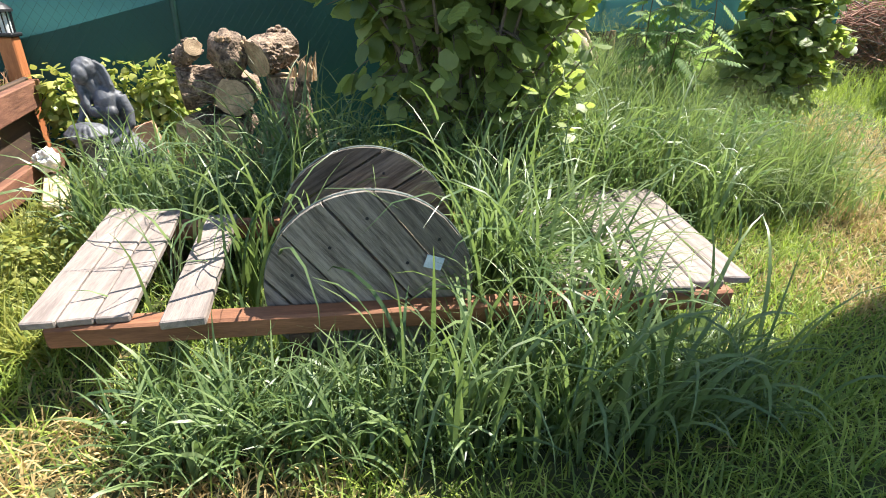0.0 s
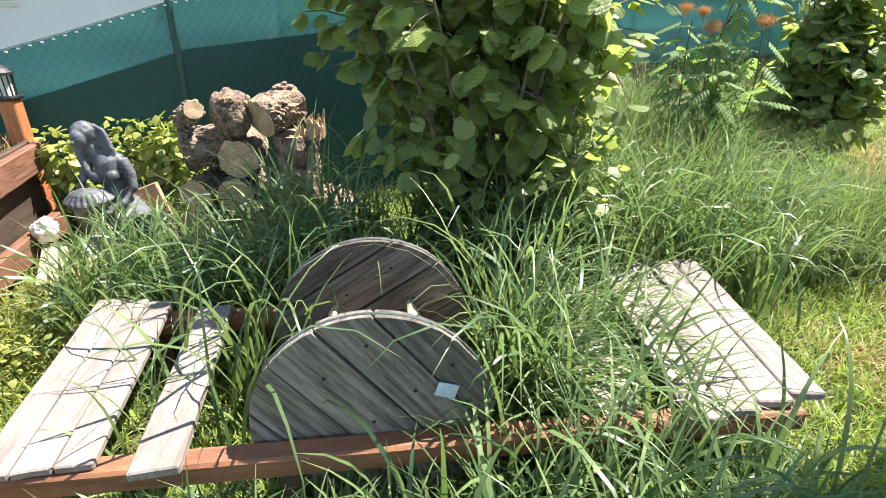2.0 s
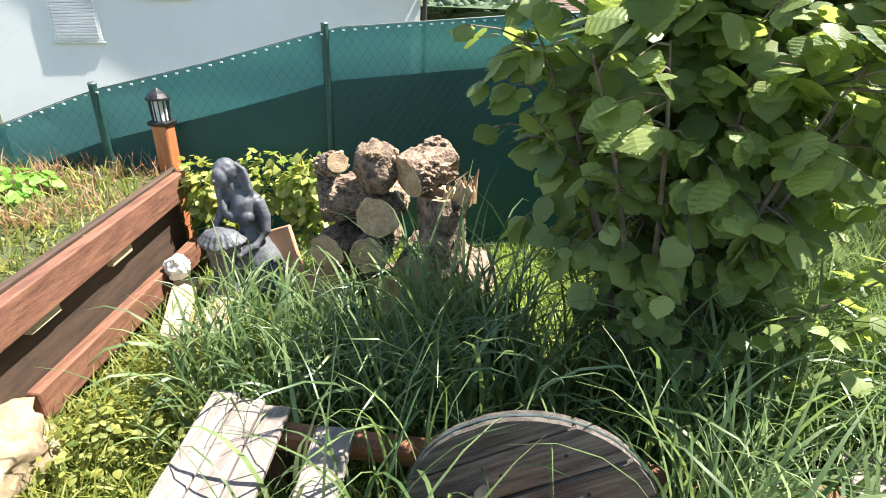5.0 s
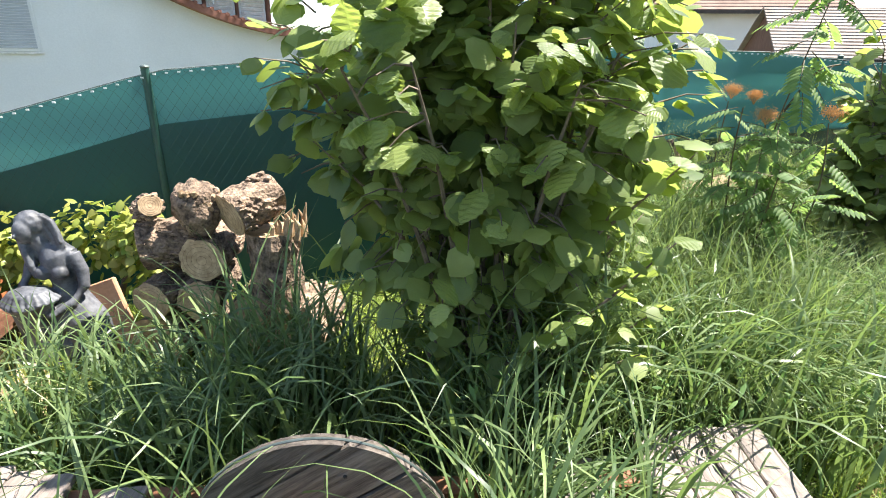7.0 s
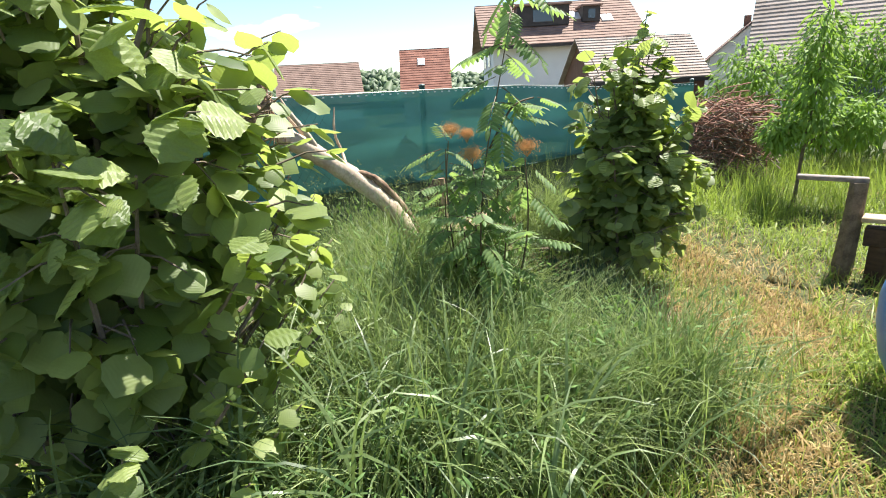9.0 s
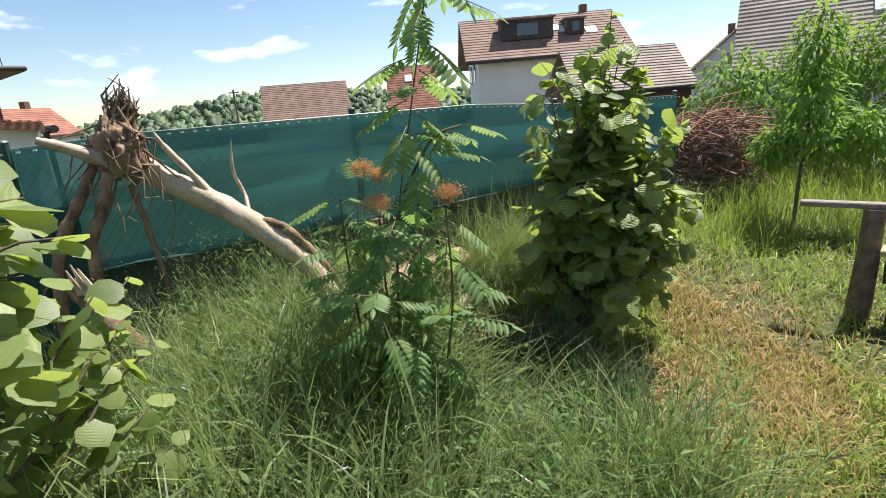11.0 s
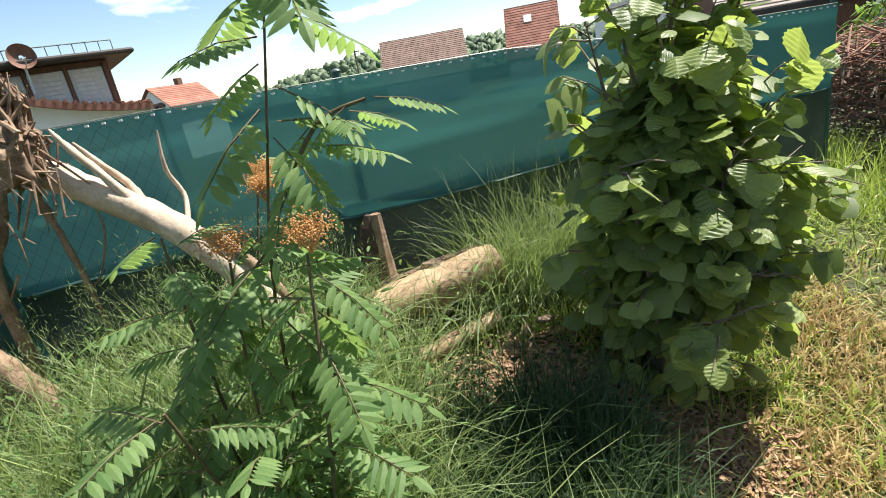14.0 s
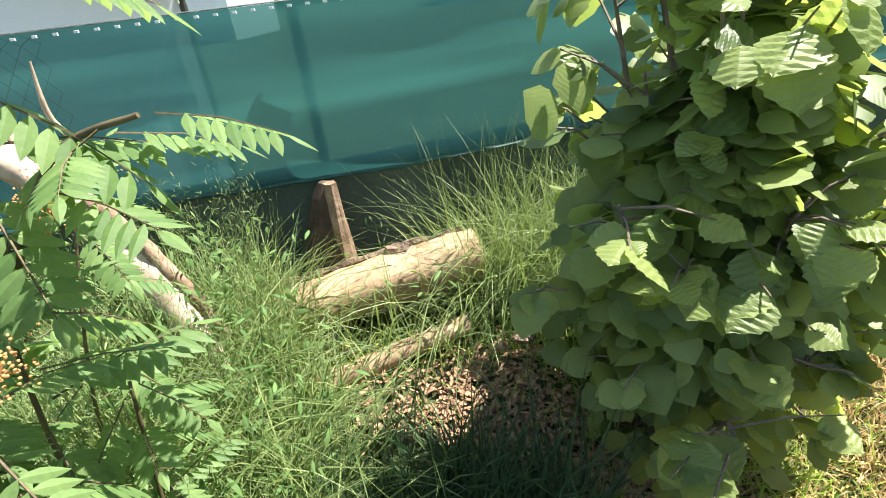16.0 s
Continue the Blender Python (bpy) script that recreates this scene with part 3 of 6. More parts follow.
def build_stack():
    spec = [  # ends, radius, label
        ((-0.60, 4.02, 0.385), (-0.52, 4.34, 0.39), 0.088, "sawn log with pale cut end"),
        ((-0.40, 4.02, 0.385), (-0.39, 4.36, 0.39), 0.092, "sawn log with pale cut end"),
        ((-0.20, 4.05, 0.30), (-0.18, 4.38, 0.31), 0.085, "sawn log with rough bark"),
        ((-0.66, 4.16, 0.60), (-0.44, 4.22, 0.62), 0.112, "short thick log with scaly bark"),
        ((-0.36, 4.03, 0.575), (-0.35, 4.34, 0.585), 0.098, "sawn log with pale cut end"),
        ((-0.075, 4.14, 0.30), (-0.075, 4.14, 0.68), 0.118, "upright log with dark furrowed bark"),
        ((-0.52, 4.00, 0.835), (-0.66, 4.22, 0.745), 0.046, "short branch log with ringed end"),
        ((-0.22, 4.04, 0.775), (-0.07, 4.2, 0.84), 0.098, "chunky log with torn bark"),
        ((-0.62, 4.05, 0.16), (-0.5, 4.4, 0.16), 0.13, "old log in the grass under the stack"),
        ((-0.3, 4.05, 0.14), (-0.2, 4.4, 0.14), 0.13, "old log in the grass under the stack"),
        ((-0.02, 4.1, 0.16), (0.06, 4.4, 0.16), 0.16, "old log in the grass under the stack"),
    ]
    for k, (a, c, r, label) in enumerate(spec):
        lo = Vector(a)
        t = thing("log", lo, label, "log", "logs of the stack")
        b = Build()
        log(b, a, c, r, k * 3.1)
        b.link("bark", [M["bark"], M["cut"]], t)
        ax = (Vector(c) - lo).normalized()
        side = ax.cross(Vector((0, 0, 1))).normalized() if abs(ax.z) < 0.9 else Vector((1, 0, 0))
        over = side.cross(ax)
        flakes = Build()
        random.seed(40 + k)
        for _ in range(70):
            w, u = random.uniform(0, 6.28), random.random()
            q = side * math.cos(w) + over * math.sin(w)
            p = lo.lerp(Vector(c), 0.04 + 0.92 * u) + q * r * 1.0
            flakes.lump(p, [0.004 + 0.022 * abs(ax[i]) for i in range(3)], 0.4, 1, k + u * 9)
        tagged(flakes.link("bark_scale", M["bark"], t), kind="stuff")
        Build().tube([lo - ax * 0.001, lo - ax * 0.004], r * 0.95, 30, True, 0.12, k).link("cut_end", M["cut"], t)
        for q in (0.22, 0.45, 0.66, 0.82):
            ring = Build().tube([lo - ax * 0.0045 + (side * math.cos(w) + over * math.sin(w)) * r * q for w in np.linspace(0, 6.283, 25)], 0.0007, 4, caps=False)
            ring.link("growth_ring", M["root"], t)
    t = thing("root_burl", (-0.36, 4.1, 0.68), "gnarled pale root burl on top of the log stack", "root stump")
    b = Build().lump((-0.37, 4.1, 0.79), (0.10, 0.095, 0.12), 0.24, 4, 3.0, 2.2)
    b.link("burl", M["bark"], t, smooth=True)
    random.seed(5)
    for k in range(22):
        w = random.uniform(0, 6.28)
        p = Vector((-0.37 + 0.085 * math.cos(w), 4.1 + 0.08 * math.sin(w), 0.85 + random.uniform(-0.06, 0.03)))
        Build().lump(p, (0.014, 0.014, 0.016), 0.5, 2, k, 4.0).link("knob", M["tan_log"] if k % 3 else M["bark"], t)
    t = thing("split_log", (0.0, 4.12, 0.70), "splintered log piece on the stack", "log", "logs of the stack")
    for k in range(18):
        x = -0.05 + 0.007 * k + random.uniform(-0.01, 0.01)
        y = 4.1 + random.uniform(-0.05, 0.05)
        h = 0.03 + 0.1 * random.random()
        Build().tube([(x, y, 0.66), (x + random.uniform(-0.01, 0.02), y, 0.68 + h * 0.6), (x + random.uniform(-0.01, 0.04), y, 0.68 + h)], [0.015, 0.009, 0.002], 5).link("splinter", M["cut"] if k % 2 else M["tan_log"], t)


build_stack()


def build_statue():
    x, y = -1.10, 4.2
    b = Build()
    # rock base and the seated lower body with its drapery
    b.lump((x + 0.02, y, 0.08), (0.17, 0.15, 0.13), 0.18, 3, 1)
    b.tube([(x + 0.13, y - 0.02, 0.0), (x + 0.125, y - 0.03, 0.12), (x + 0.10, y - 0.025, 0.23), (x + 0.055, y - 0.01, 0.31)], [0.085, 0.098, 0.095, 0.08], 20, True, 0.12, 6)
    b.tube([(x + 0.06, y - 0.03, 0.26), (x - 0.02, y - 0.07, 0.22), (x - 0.07, y - 0.08, 0.12), (x - 0.08, y - 0.07, 0.0)], [0.085, 0.08, 0.07, 0.065], 16, True, 0.12, 8)
    # torso
    b.tube([(x + 0.055, y, 0.28), (x + 0.05, y, 0.36), (x + 0.045, y, 0.42), (x + 0.04, y, 0.485), (x + 0.03, y + 0.005, 0.54), (x + 0.005, y + 0.005, 0.58), (x - 0.02, y, 0.60)], [0.085, 0.066, 0.058, 0.07, 0.075, 0.055, 0.03], 20)
    for dx in (-0.012, 0.062):
        b.lump((x + dx, y - 0.052, 0.475), (0.034, 0.034, 0.034), 0.0, 3, 2)
    b.tube([(x - 0.05, y, 0.55), (x + 0.03, y, 0.565), (x + 0.10, y, 0.54)], [0.034, 0.044, 0.036], 14)
    # neck, bowed head and long waved hair
    b.tube([(x + 0.0, y + 0.0, 0.57), (x - 0.035, y - 0.02, 0.65)], [0.042, 0.036], 14)
    b.lump((x - 0.052, y - 0.052, 0.672), (0.040, 0.040, 0.054), 0.0, 3, 3)
    b.lump((x - 0.066, y - 0.094, 0.662), (0.007, 0.010, 0.012), 0, 2, 1)
    b.lump((x - 0.040, y - 0.012, 0.698), (0.062, 0.058, 0.062), 0.08, 3, 4, 5)
    b.lump((x + 0.002, y + 0.012, 0.645), (0.042, 0.04, 0.075), 0.12, 3, 5, 6)
    strands = ((0.018, 0.71, 0.055, 0.665, 0.075, 0.60, 0.075, 0.54), (0.012, 0.69, 0.04, 0.63, 0.05, 0.57, 0.04, 0.51), (0.0, 0.725, 0.045, 0.70, 0.068, 0.655, 0.08, 0.61))
    for k, (x0, z0, x1, z1, x2, z2, x3, z3) in enumerate(strands):
        b.tube([(x + x0, y - 0.005, z0), (x + x1, y - 0.01, z1), (x + x2, y - 0.02, z2), (x + x3, y - 0.035, z3)], [0.02, 0.018, 0.015, 0.005], 9, True, 0.5, k)
    b.tube([(x - 0.085, y - 0.01, 0.70), (x - 0.085, y - 0.02, 0.635), (x - 0.065, y - 0.04, 0.575), (x - 0.05, y - 0.06, 0.51), (x - 0.045, y - 0.062, 0.45)], [0.022, 0.026, 0.026, 0.018, 0.005], 10, True, 0.4, 9)
    # arms reaching down to the shell bowl
    b.tube([(x - 0.06, y - 0.005, 0.555), (x - 0.085, y - 0.03, 0.48), (x - 0.10, y - 0.08, 0.42)], [0.030, 0.025, 0.019], 12)
    b.tube([(x + 0.10, y - 0.005, 0.55), (x + 0.135, y - 0.015, 0.47), (x + 0.14, y - 0.035, 0.40), (x + 0.10, y - 0.085, 0.335), (x + 0.045, y - 0.125, 0.305)], [0.034, 0.028, 0.025, 0.021, 0.016], 14)
    b.lump((x + 0.03, y - 0.135, 0.30), (0.026, 0.018, 0.014), 0.1, 2, 7)
    # fluted shell bowl on its stem
    ribs = 22
    for w in range(ribs):
        a = 2 * math.pi * w / ribs
        b.tube([(x - 0.055, y - 0.115, 0.42), (x - 0.055 + 0.075 * math.cos(a), y - 0.115 + 0.06 * math.sin(a), 0.405), (x - 0.055 + 0.118 * math.cos(a), y - 0.115 + 0.095 * math.sin(a), 0.365)], [0.014, 0.014, 0.010], 6)
    b.tube([(x - 0.055, y - 0.115, 0.335), (x - 0.055, y - 0.115, 0.36), (x - 0.055, y - 0.115, 0.40)], [0.085, 0.105, 0.06], 24)
    b.tube([(x - 0.05, y - 0.10, 0.0), (x - 0.05, y - 0.105, 0.2), (x - 0.055, y - 0.115, 0.345)], [0.10, 0.07, 0.08], 16, True, 0.2, 4)
    ob = b.link("garden_statue", M["statue"], None, smooth=True, at=(x, y, 0.0))
    tagged(ob, "dark grey cast-stone garden statue holding a shell bowl", "statue")
    mod = ob.modifiers.new("melt", "REMESH")
    mod.mode, mod.voxel_size, mod.use_smooth_shade = "VOXEL", 0.005, True
    sm = ob.modifiers.new("soften", "SMOOTH")
    sm.iterations = 2


build_statue()


def build_lamp():
    x, y = -1.635, 4.5
    t = thing("lamp_post", (x, y, 0), "orange-brown square wooden post with a black lantern on top", "garden lamp")
    Build().box((x, y, 0.405), (0.085, 0.085, 0.83), chamfer=0.007).link("post", M["post"], t)
    lan = Build().box((x, y, 0.832), (0.11, 0.11, 0.022), chamfer=0.006).link("lantern_base", M["black_metal"], t)
    for k in range(12):
        w = k * math.pi / 6
        Build().tube([(x + 0.043 * math.cos(w), y + 0.043 * math.sin(w), 0.84), (x + 0.048 * math.cos(w), y + 0.048 * math.sin(w), 0.955)], 0.0035, 5).link("bar", M["black_metal"], t)
    Build().tube([(x, y, 0.842), (x, y, 0.95)], 0.034, 16).link("glass", M["white_plastic"], t, "frosted white lamp glass")
    Build().tube([(x, y, 0.952), (x, y, 0.965), (x, y, 0.985), (x, y, 1.0), (x, y, 1.012)], [0.062, 0.06, 0.04, 0.018, 0.006], 14).link("roof", M["black_metal"], t)


build_lamp()


def beam_between(a, c, w, h, mat, parent, name, label=""):
    a, c = Vector(a), Vector(c)
    d = (c - a)
    m = Matrix.Rotation(math.atan2(d.y, d.x) - math.pi / 2, 3, "Z") @ Matrix.Rotation(math.asin(d.z / d.length), 3, "X")
    return Build().box((a + c) / 2, (w, d.length, h), m, 0.006).link(name, mat, parent, label)


def build_bed():
    t = thing("raised_bed", (-1.5, 3.4, 0), "raised garden bed edged with red-brown stained beams", "raised bed")
    beam_between((-1.52, 4.42, 0.535), (-1.17, 1.7, 0.50), 0.05, 0.14, M["stain"], t, "top_beam")
    beam_between((-1.46, 4.36, 0.18), (-1.36, 3.1, 0.15), 0.05, 0.13, M["stain"], t, "lower_beam")
    beam_between((-1.58, 4.42, 0.25), (-1.23, 1.7, 0.22), 0.03, 0.50, M["dark_wood"], t, "back_board", "dark board behind the beams")
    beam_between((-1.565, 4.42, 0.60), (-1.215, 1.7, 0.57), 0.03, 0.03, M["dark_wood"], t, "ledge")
    for y in (3.75, 3.25, 2.5):
        x = -1.545 + (4.42 - y) * 0.1287
        Build().box((x + 0.012, y, 0.435), (0.03, 0.16, 0.06), Matrix.Rotation(0.128, 3, "Z")).link("packing_block", M["pale_wood"], t, "pale packing block under the beam")
    v = Build()
    n = 14
    for j in range(n + 1):
        for i in range(n + 1):
            y = 1.5 + 3.0 * j / n
            x0 = -1.60 + (4.42 - y) * 0.1287
            x = x0 - 2.4 * i / n
            v.v.append((x, y, 0.55 + 0.03 * noise.noise(Vector((x * 3, y * 3, 0)))))
            v.uv.append((0.0, 0.0))
    v.f = [(j * (n + 1) + i, j * (n + 1) + i + 1, (j + 1) * (n + 1) + i + 1, (j + 1) * (n + 1) + i) for j in range(n) for i in range(n)]
    v.slots = [0] * len(v.f)
    v.link("bed_soil", M["soil"], t, smooth=True)


build_bed()


def build_small_left():
    for k, (c, size, rz, tilt) in enumerate((((-1.25, 3.80, 0.14), (0.11, 0.42, 0.035), 22, 6), ((-1.05, 3.62, 0.13), (0.32, 0.11, 0.04), -3, 0), ((-1.13, 3.92, 0.06), (0.10, 0.5, 0.04), 30, 3))):
        m = Matrix.Rotation(radians(rz), 3, "Z") @ Matrix.Rotation(radians(tilt), 3, "X")
        t = tagged(Build().box(c, size, m, 0.004).link("wooden_plank", M["pale_wood"], None, at=c), "short pale wooden offcut lying by the bed", "plank", "offcuts by the bed")
    c = (-1.05, 3.72, 0.05)
    tagged(Build().box(c, (0.30, 0.36, 0.1), Matrix.Rotation(0.3, 3, "Z"), 0.006).link("concrete_block", M["stone"], None, at=c), "grey stone block under the wooden offcuts", "block")
    c = (-0.92, 4.22, 0.20)
    m = Matrix.Rotation(radians(-20), 3, "Y") @ Matrix.Rotation(radians(-14), 3, "X")
    tagged(Build().box(c, (0.22, 0.03, 0.36), m, 0.006).link("terracotta_slab", M["terracotta"], None, at=c), "orange terracotta slab leaning beside the log stack", "slab")
    t = thing("white_stone", (-1.40, 4.08, 0.2), "small lumpy white stone figure on the beam", "ornament")
    for k, (dx, dz, r) in enumerate(((0, 0.0, 0.05), (0.035, 0.02, 0.035), (-0.03, 0.025, 0.035), (0.01, 0.05, 0.035))):
        Build().lump((-1.35 + dx, 3.98, 0.235 + dz), (r, r, r), 0.5, 3, k + 2.0).link("lobe", M["white_stone"], t, smooth=True)
    ob = Build().lump((-1.36, 2.82, 0.14), (0.17, 0.25, 0.15), 0.38, 4, 6.0, 1.6).link("boulder", M["stone"], None, smooth=True, at=(-1.36, 2.82, 0))
    tagged(ob, "rounded beige sandstone boulder at the bed's end", "stone")


build_small_left()


# ---------------------------------------------------------------- fallen tree with its root plate, log and stump
def limb(parent, name, pts, radii, mat, n=10, wob=0.3, seed=0.0, label=""):
    fine = []
    rr = []
    P = [Vector(p) for p in pts]
    for i in range(len(P) - 1):
        p0, p1, p2, p3 = P[max(i - 1, 0)], P[i], P[i + 1], P[min(i + 2, len(P) - 1)]
        for k in range(6):
            t = k / 6
            fine.append(0.5 * ((2 * p1) + (p2 - p0) * t + (2 * p0 - 5 * p1 + 4 * p2 - p3) * t * t + (3 * p1 - p0 - 3 * p2 + p3) * t ** 3))
            rr.append(radii[i] + (radii[i + 1] - radii[i]) * t)
    fine.append(P[-1])
    rr.append(radii[-1])
    return Build().tube(fine, rr, n, True, wob, seed).link(name, mat, parent, label, smooth=True)


def build_fallen_tree():
    F = fence_point
    t = thing("fallen_tree", F(2.1, 0.0, 0.2), "bleached uprooted tree trunk propped with its shaggy roots in the air", "fallen tree")
    limb(t, "trunk", [F(2.1, 1.40, 0.12), F(2.3, 1.25, 0.16), F(2.5, 1.10, 0.23), F(2.66, 0.95, 0.35), F(2.80, 0.77, 0.48), F(2.88, 0.55, 0.57), F(2.95, 0.2, 0.64)], [0.062, 0.055, 0.056, 0.054, 0.05, 0.044, 0.04], M["bare"], 16, 0.2, 1.0, "bleached barkless trunk")
    limb(t, "branch", [F(2.47, 1.12, 0.22), F(2.40, 1.26, 0.22), F(2.31, 1.40, 0.2), F(2.27, 1.48, 0.2)], [0.022, 0.016, 0.015, 0.004], M["bare"], 8, 0.3, 2.0)
    limb(t, "branch", [F(2.50, 1.10, 0.22), F(2.44, 1.22, 0.12), F(2.36, 1.33, 0.1), F(2.30, 1.42, 0.1)], [0.02, 0.016, 0.012, 0.004], M["bare"], 8, 0.3, 3.0)
    limb(t, "branch", [F(2.60, 1.01, 0.30), F(2.62, 1.14, 0.17), F(2.585, 1.26, 0.17), F(2.60, 1.41, 0.17)], [0.012, 0.009, 0.009, 0.003], M["bare"], 7, 0.3, 4.0)
    limb(t, "branch", [F(2.58, 1.02, 0.28), F(2.70, 1.0, 0.38), F(2.80, 0.88, 0.46), F(2.90, 0.70, 0.52), F(2.95, 0.58, 0.56)], [0.02, 0.02, 0.022, 0.02, 0.008], M["root"], 8, 0.4, 5.0)
    limb(t, "root_stub", [F(2.10, 1.36, 0.17), F(1.95, 1.44, 0.18), F(1.84, 1.49, 0.2)], [0.04, 0.026, 0.016], M["bare"], 9, 0.3, 6.0)
    limb(t, "prop", [F(2.04, 1.40, 0.14), F(1.92, 1.20, 0.12), F(1.82, 1.02, 0.12), F(1.76, 0.70, 0.14), F(1.74, 0.1, 0.14)], [0.022, 0.022, 0.03, 0.026, 0.022], M["root"], 10, 0.6, 7.0, "mossy crooked root prop")
    limb(t, "prop", [F(2.06, 1.33, 0.2), F(2.0, 1.16, 0.2), F(1.93, 1.0, 0.2), F(1.92, 0.55, 0.2), F(1.9, 0.1, 0.2)], [0.024, 0.026, 0.024, 0.024, 0.024], M["root"], 10, 0.3, 8.0)
    limb(t, "hanging_root", [F(2.14, 1.26, 0.15), F(2.17, 1.02, 0.15), F(2.19, 0.75, 0.16), F(2.2, 0.5, 0.18)], [0.012, 0.013, 0.010, 0.004], M["root"], 8, 0.7, 9.0)
    limb(t, "hanging_root", [F(2.2, 1.34, 0.15), F(2.27, 1.25, 0.12), F(2.3, 1.1, 0.12), F(2.24, 0.93, 0.12), F(2.18, 0.86, 0.12)], [0.006, 0.005, 0.004, 0.004, 0.002], M["root"], 6, 0.3, 10.0)
    limb(t, "hanging_root", [F(2.0, 1.0, 0.2), F(1.9, 0.86, 0.2), F(1.8, 0.78, 0.2)], [0.006, 0.005, 0.002], M["root"], 6, 0.3, 11.0)
    core = F(2.13, 1.42, 0.17)
    Build().lump(core, (0.085, 0.08, 0.14), 0.5, 4, 5.0, 2.6).link("root_plate", M["root"], t, smooth=True)
    random.seed(21)
    for k in range(120):
        w = random.uniform(0, 6.28)
        r0 = random.uniform(0.01, 0.085)
        up = random.random()
        a = F(2.13 + r0 * math.cos(w), 1.36 + 0.1 * random.random(), 0.17 + r0 * math.sin(w))
        ln = 0.06 + 0.34 * random.random() ** 0.8 * (1.1 - r0 * 6)
        e = F(2.15 + 0.3 * r0 * math.cos(w) + 0.06 * up, 1.36 + ln, 0.17 + 0.4 * r0 * math.sin(w))
        q = a.lerp(e, 0.35) + Vector((random.uniform(-0.05, 0.05), random.uniform(-0.04, 0.03), 0))
        s = a.lerp(e, 0.7) + Vector((random.uniform(-0.05, 0.05), random.uniform(-0.03, 0.03), 0.01))
        e = e + Vector((random.uniform(-0.03, 0.03), 0, random.uniform(-0.05, 0.0)))
        Build().tube([a, q, s, e], [0.010, 0.009, 0.006, 0.002], 5, True, 0.7, k).link("root", M["root"], t)
    for k in range(34):
        w = random.uniform(0, 6.28)
        a = F(2.13 + 0.07 * math.cos(w), 1.38 + random.uniform(-0.08, 0.1), 0.17 + 0.07 * math.sin(w))
        e = a + Vector((0.09 * math.cos(w) + random.uniform(-0.06, 0.06), -0.05 * abs(math.sin(w)), random.uniform(-0.20, 0.02)))
        q = a.lerp(e, 0.4) + Vector((random.uniform(-0.05, 0.07), random.uniform(-0.03, 0.02), 0.05))
        s = e + Vector((random.uniform(-0.07, 0.07), 0, -random.uniform(-0.03, 0.10)))
        Build().tube([a, q, e, s], [0.007, 0.005, 0.004, 0.0015], 5, True, 0.5, k).link("rootlet", M["root"], t)
    t = thing("broken_trunk", F(1.95, 0.3, 0.45), "broken trunk piece with splintered pale end lying in the weeds", "log")
    limb(t, "wood", [F(1.83, 0.90, 0.36), F(1.89, 0.78, 0.38), F(1.98, 0.64, 0.43), F(2.08, 0.40, 0.48), F(2.15, 0.2, 0.52)], [0.018, 0.034, 0.044, 0.05, 0.05], M["root"], 14, 0.5, 12.0)
    for k in range(9):
        a = F(1.86 + 0.02 * (k % 3), 0.80 + 0.012 * k, 0.34 + 0.012 * k)
        Build().tube([a, a + Vector((-0.03, 0, 0.09 + 0.01 * (k % 4)))], [0.014, 0.003], 5).link("splinter", M["bare"], t)
    t = thing("peeled_log", F(3.4, 0.2, 0.25), "long tan peeled log lying along the fence", "log")
    limb(t, "wood", [F(2.55, 0.33, 0.28), F(2.95, 0.40, 0.26), F(3.4, 0.455, 0.25), F(3.87, 0.50, 0.25)], [0.082, 0.092, 0.1, 0.104], M["tan_log"], 20, 0.18, 13.0)
    strip = Build()
    for k in range(7):
        a = 2.9 + k * 0.13
        strip.tube([F(a, 0.50 + 0.013 * k, 0.20 - 0.01 * (k % 3)), F(a + 0.09, 0.512 + 0.013 * k, 0.2 - 0.012 * (k % 2)), F(a + 0.15, 0.513 + 0.013 * k, 0.19)], [0.012, 0.017, 0.01], 6, True, 0.4, k)
    strip.link("bark_strip", M["bark"], t, "dark ragged bark left along the top")
    for k, (a, z) in enumerate(((3.56, 0.60), (3.68, 0.565))):
        Build().lump(F(a, z - 0.02, 0.22), (0.05, 0.03, 0.025), 0.4, 2, k).link("bark_lump", M["bark"], t)
    t = thing("thin_log", F(3.3, 0.2, 0.5), "thin tan branch lying in front of the log", "log")
    limb(t, "wood", [F(2.85, 0.2, 0.52), F(3.3, 0.27, 0.5), F(3.75, 0.33, 0.46)], [0.04, 0.042, 0.038], M["tan_log"], 12, 0.2, 15.0)
    t = thing("tree_stump", F(3.35, 0.3, 0.12), "narrow weathered grey split stump behind the log", "stump")
    # dark wood wedge stands for the shadow left of the stump
    b = Build()
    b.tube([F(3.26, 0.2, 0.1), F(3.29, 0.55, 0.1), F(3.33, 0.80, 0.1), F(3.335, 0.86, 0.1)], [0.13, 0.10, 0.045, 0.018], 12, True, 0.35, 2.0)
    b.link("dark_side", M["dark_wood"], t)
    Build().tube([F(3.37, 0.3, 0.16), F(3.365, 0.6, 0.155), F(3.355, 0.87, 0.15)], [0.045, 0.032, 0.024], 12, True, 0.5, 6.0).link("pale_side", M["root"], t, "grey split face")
    t = thing("bark_heap", (3.15, 5.28, 0.2), "brown heap of bark and rotten wood beside the log", "bark heap")
    random.seed(9)
    for k in range(60):
        w, r0 = random.uniform(0, 6.28), 0.24 * math.sqrt(random.random())
        p = (3.12 + 1.1 * r0 * math.cos(w), 5.26 + 0.8 * r0 * math.sin(w), 0.17 + 0.2 * (1 - r0 / 0.25) * random.random())
        Build().lump(p, (random.uniform(0.02, 0.05), random.uniform(0.02, 0.04), 0.016), 0.5, 1, k).link("bark_piece", M["chips"] if k % 3 else M["bark"], t)


build_fallen_tree()
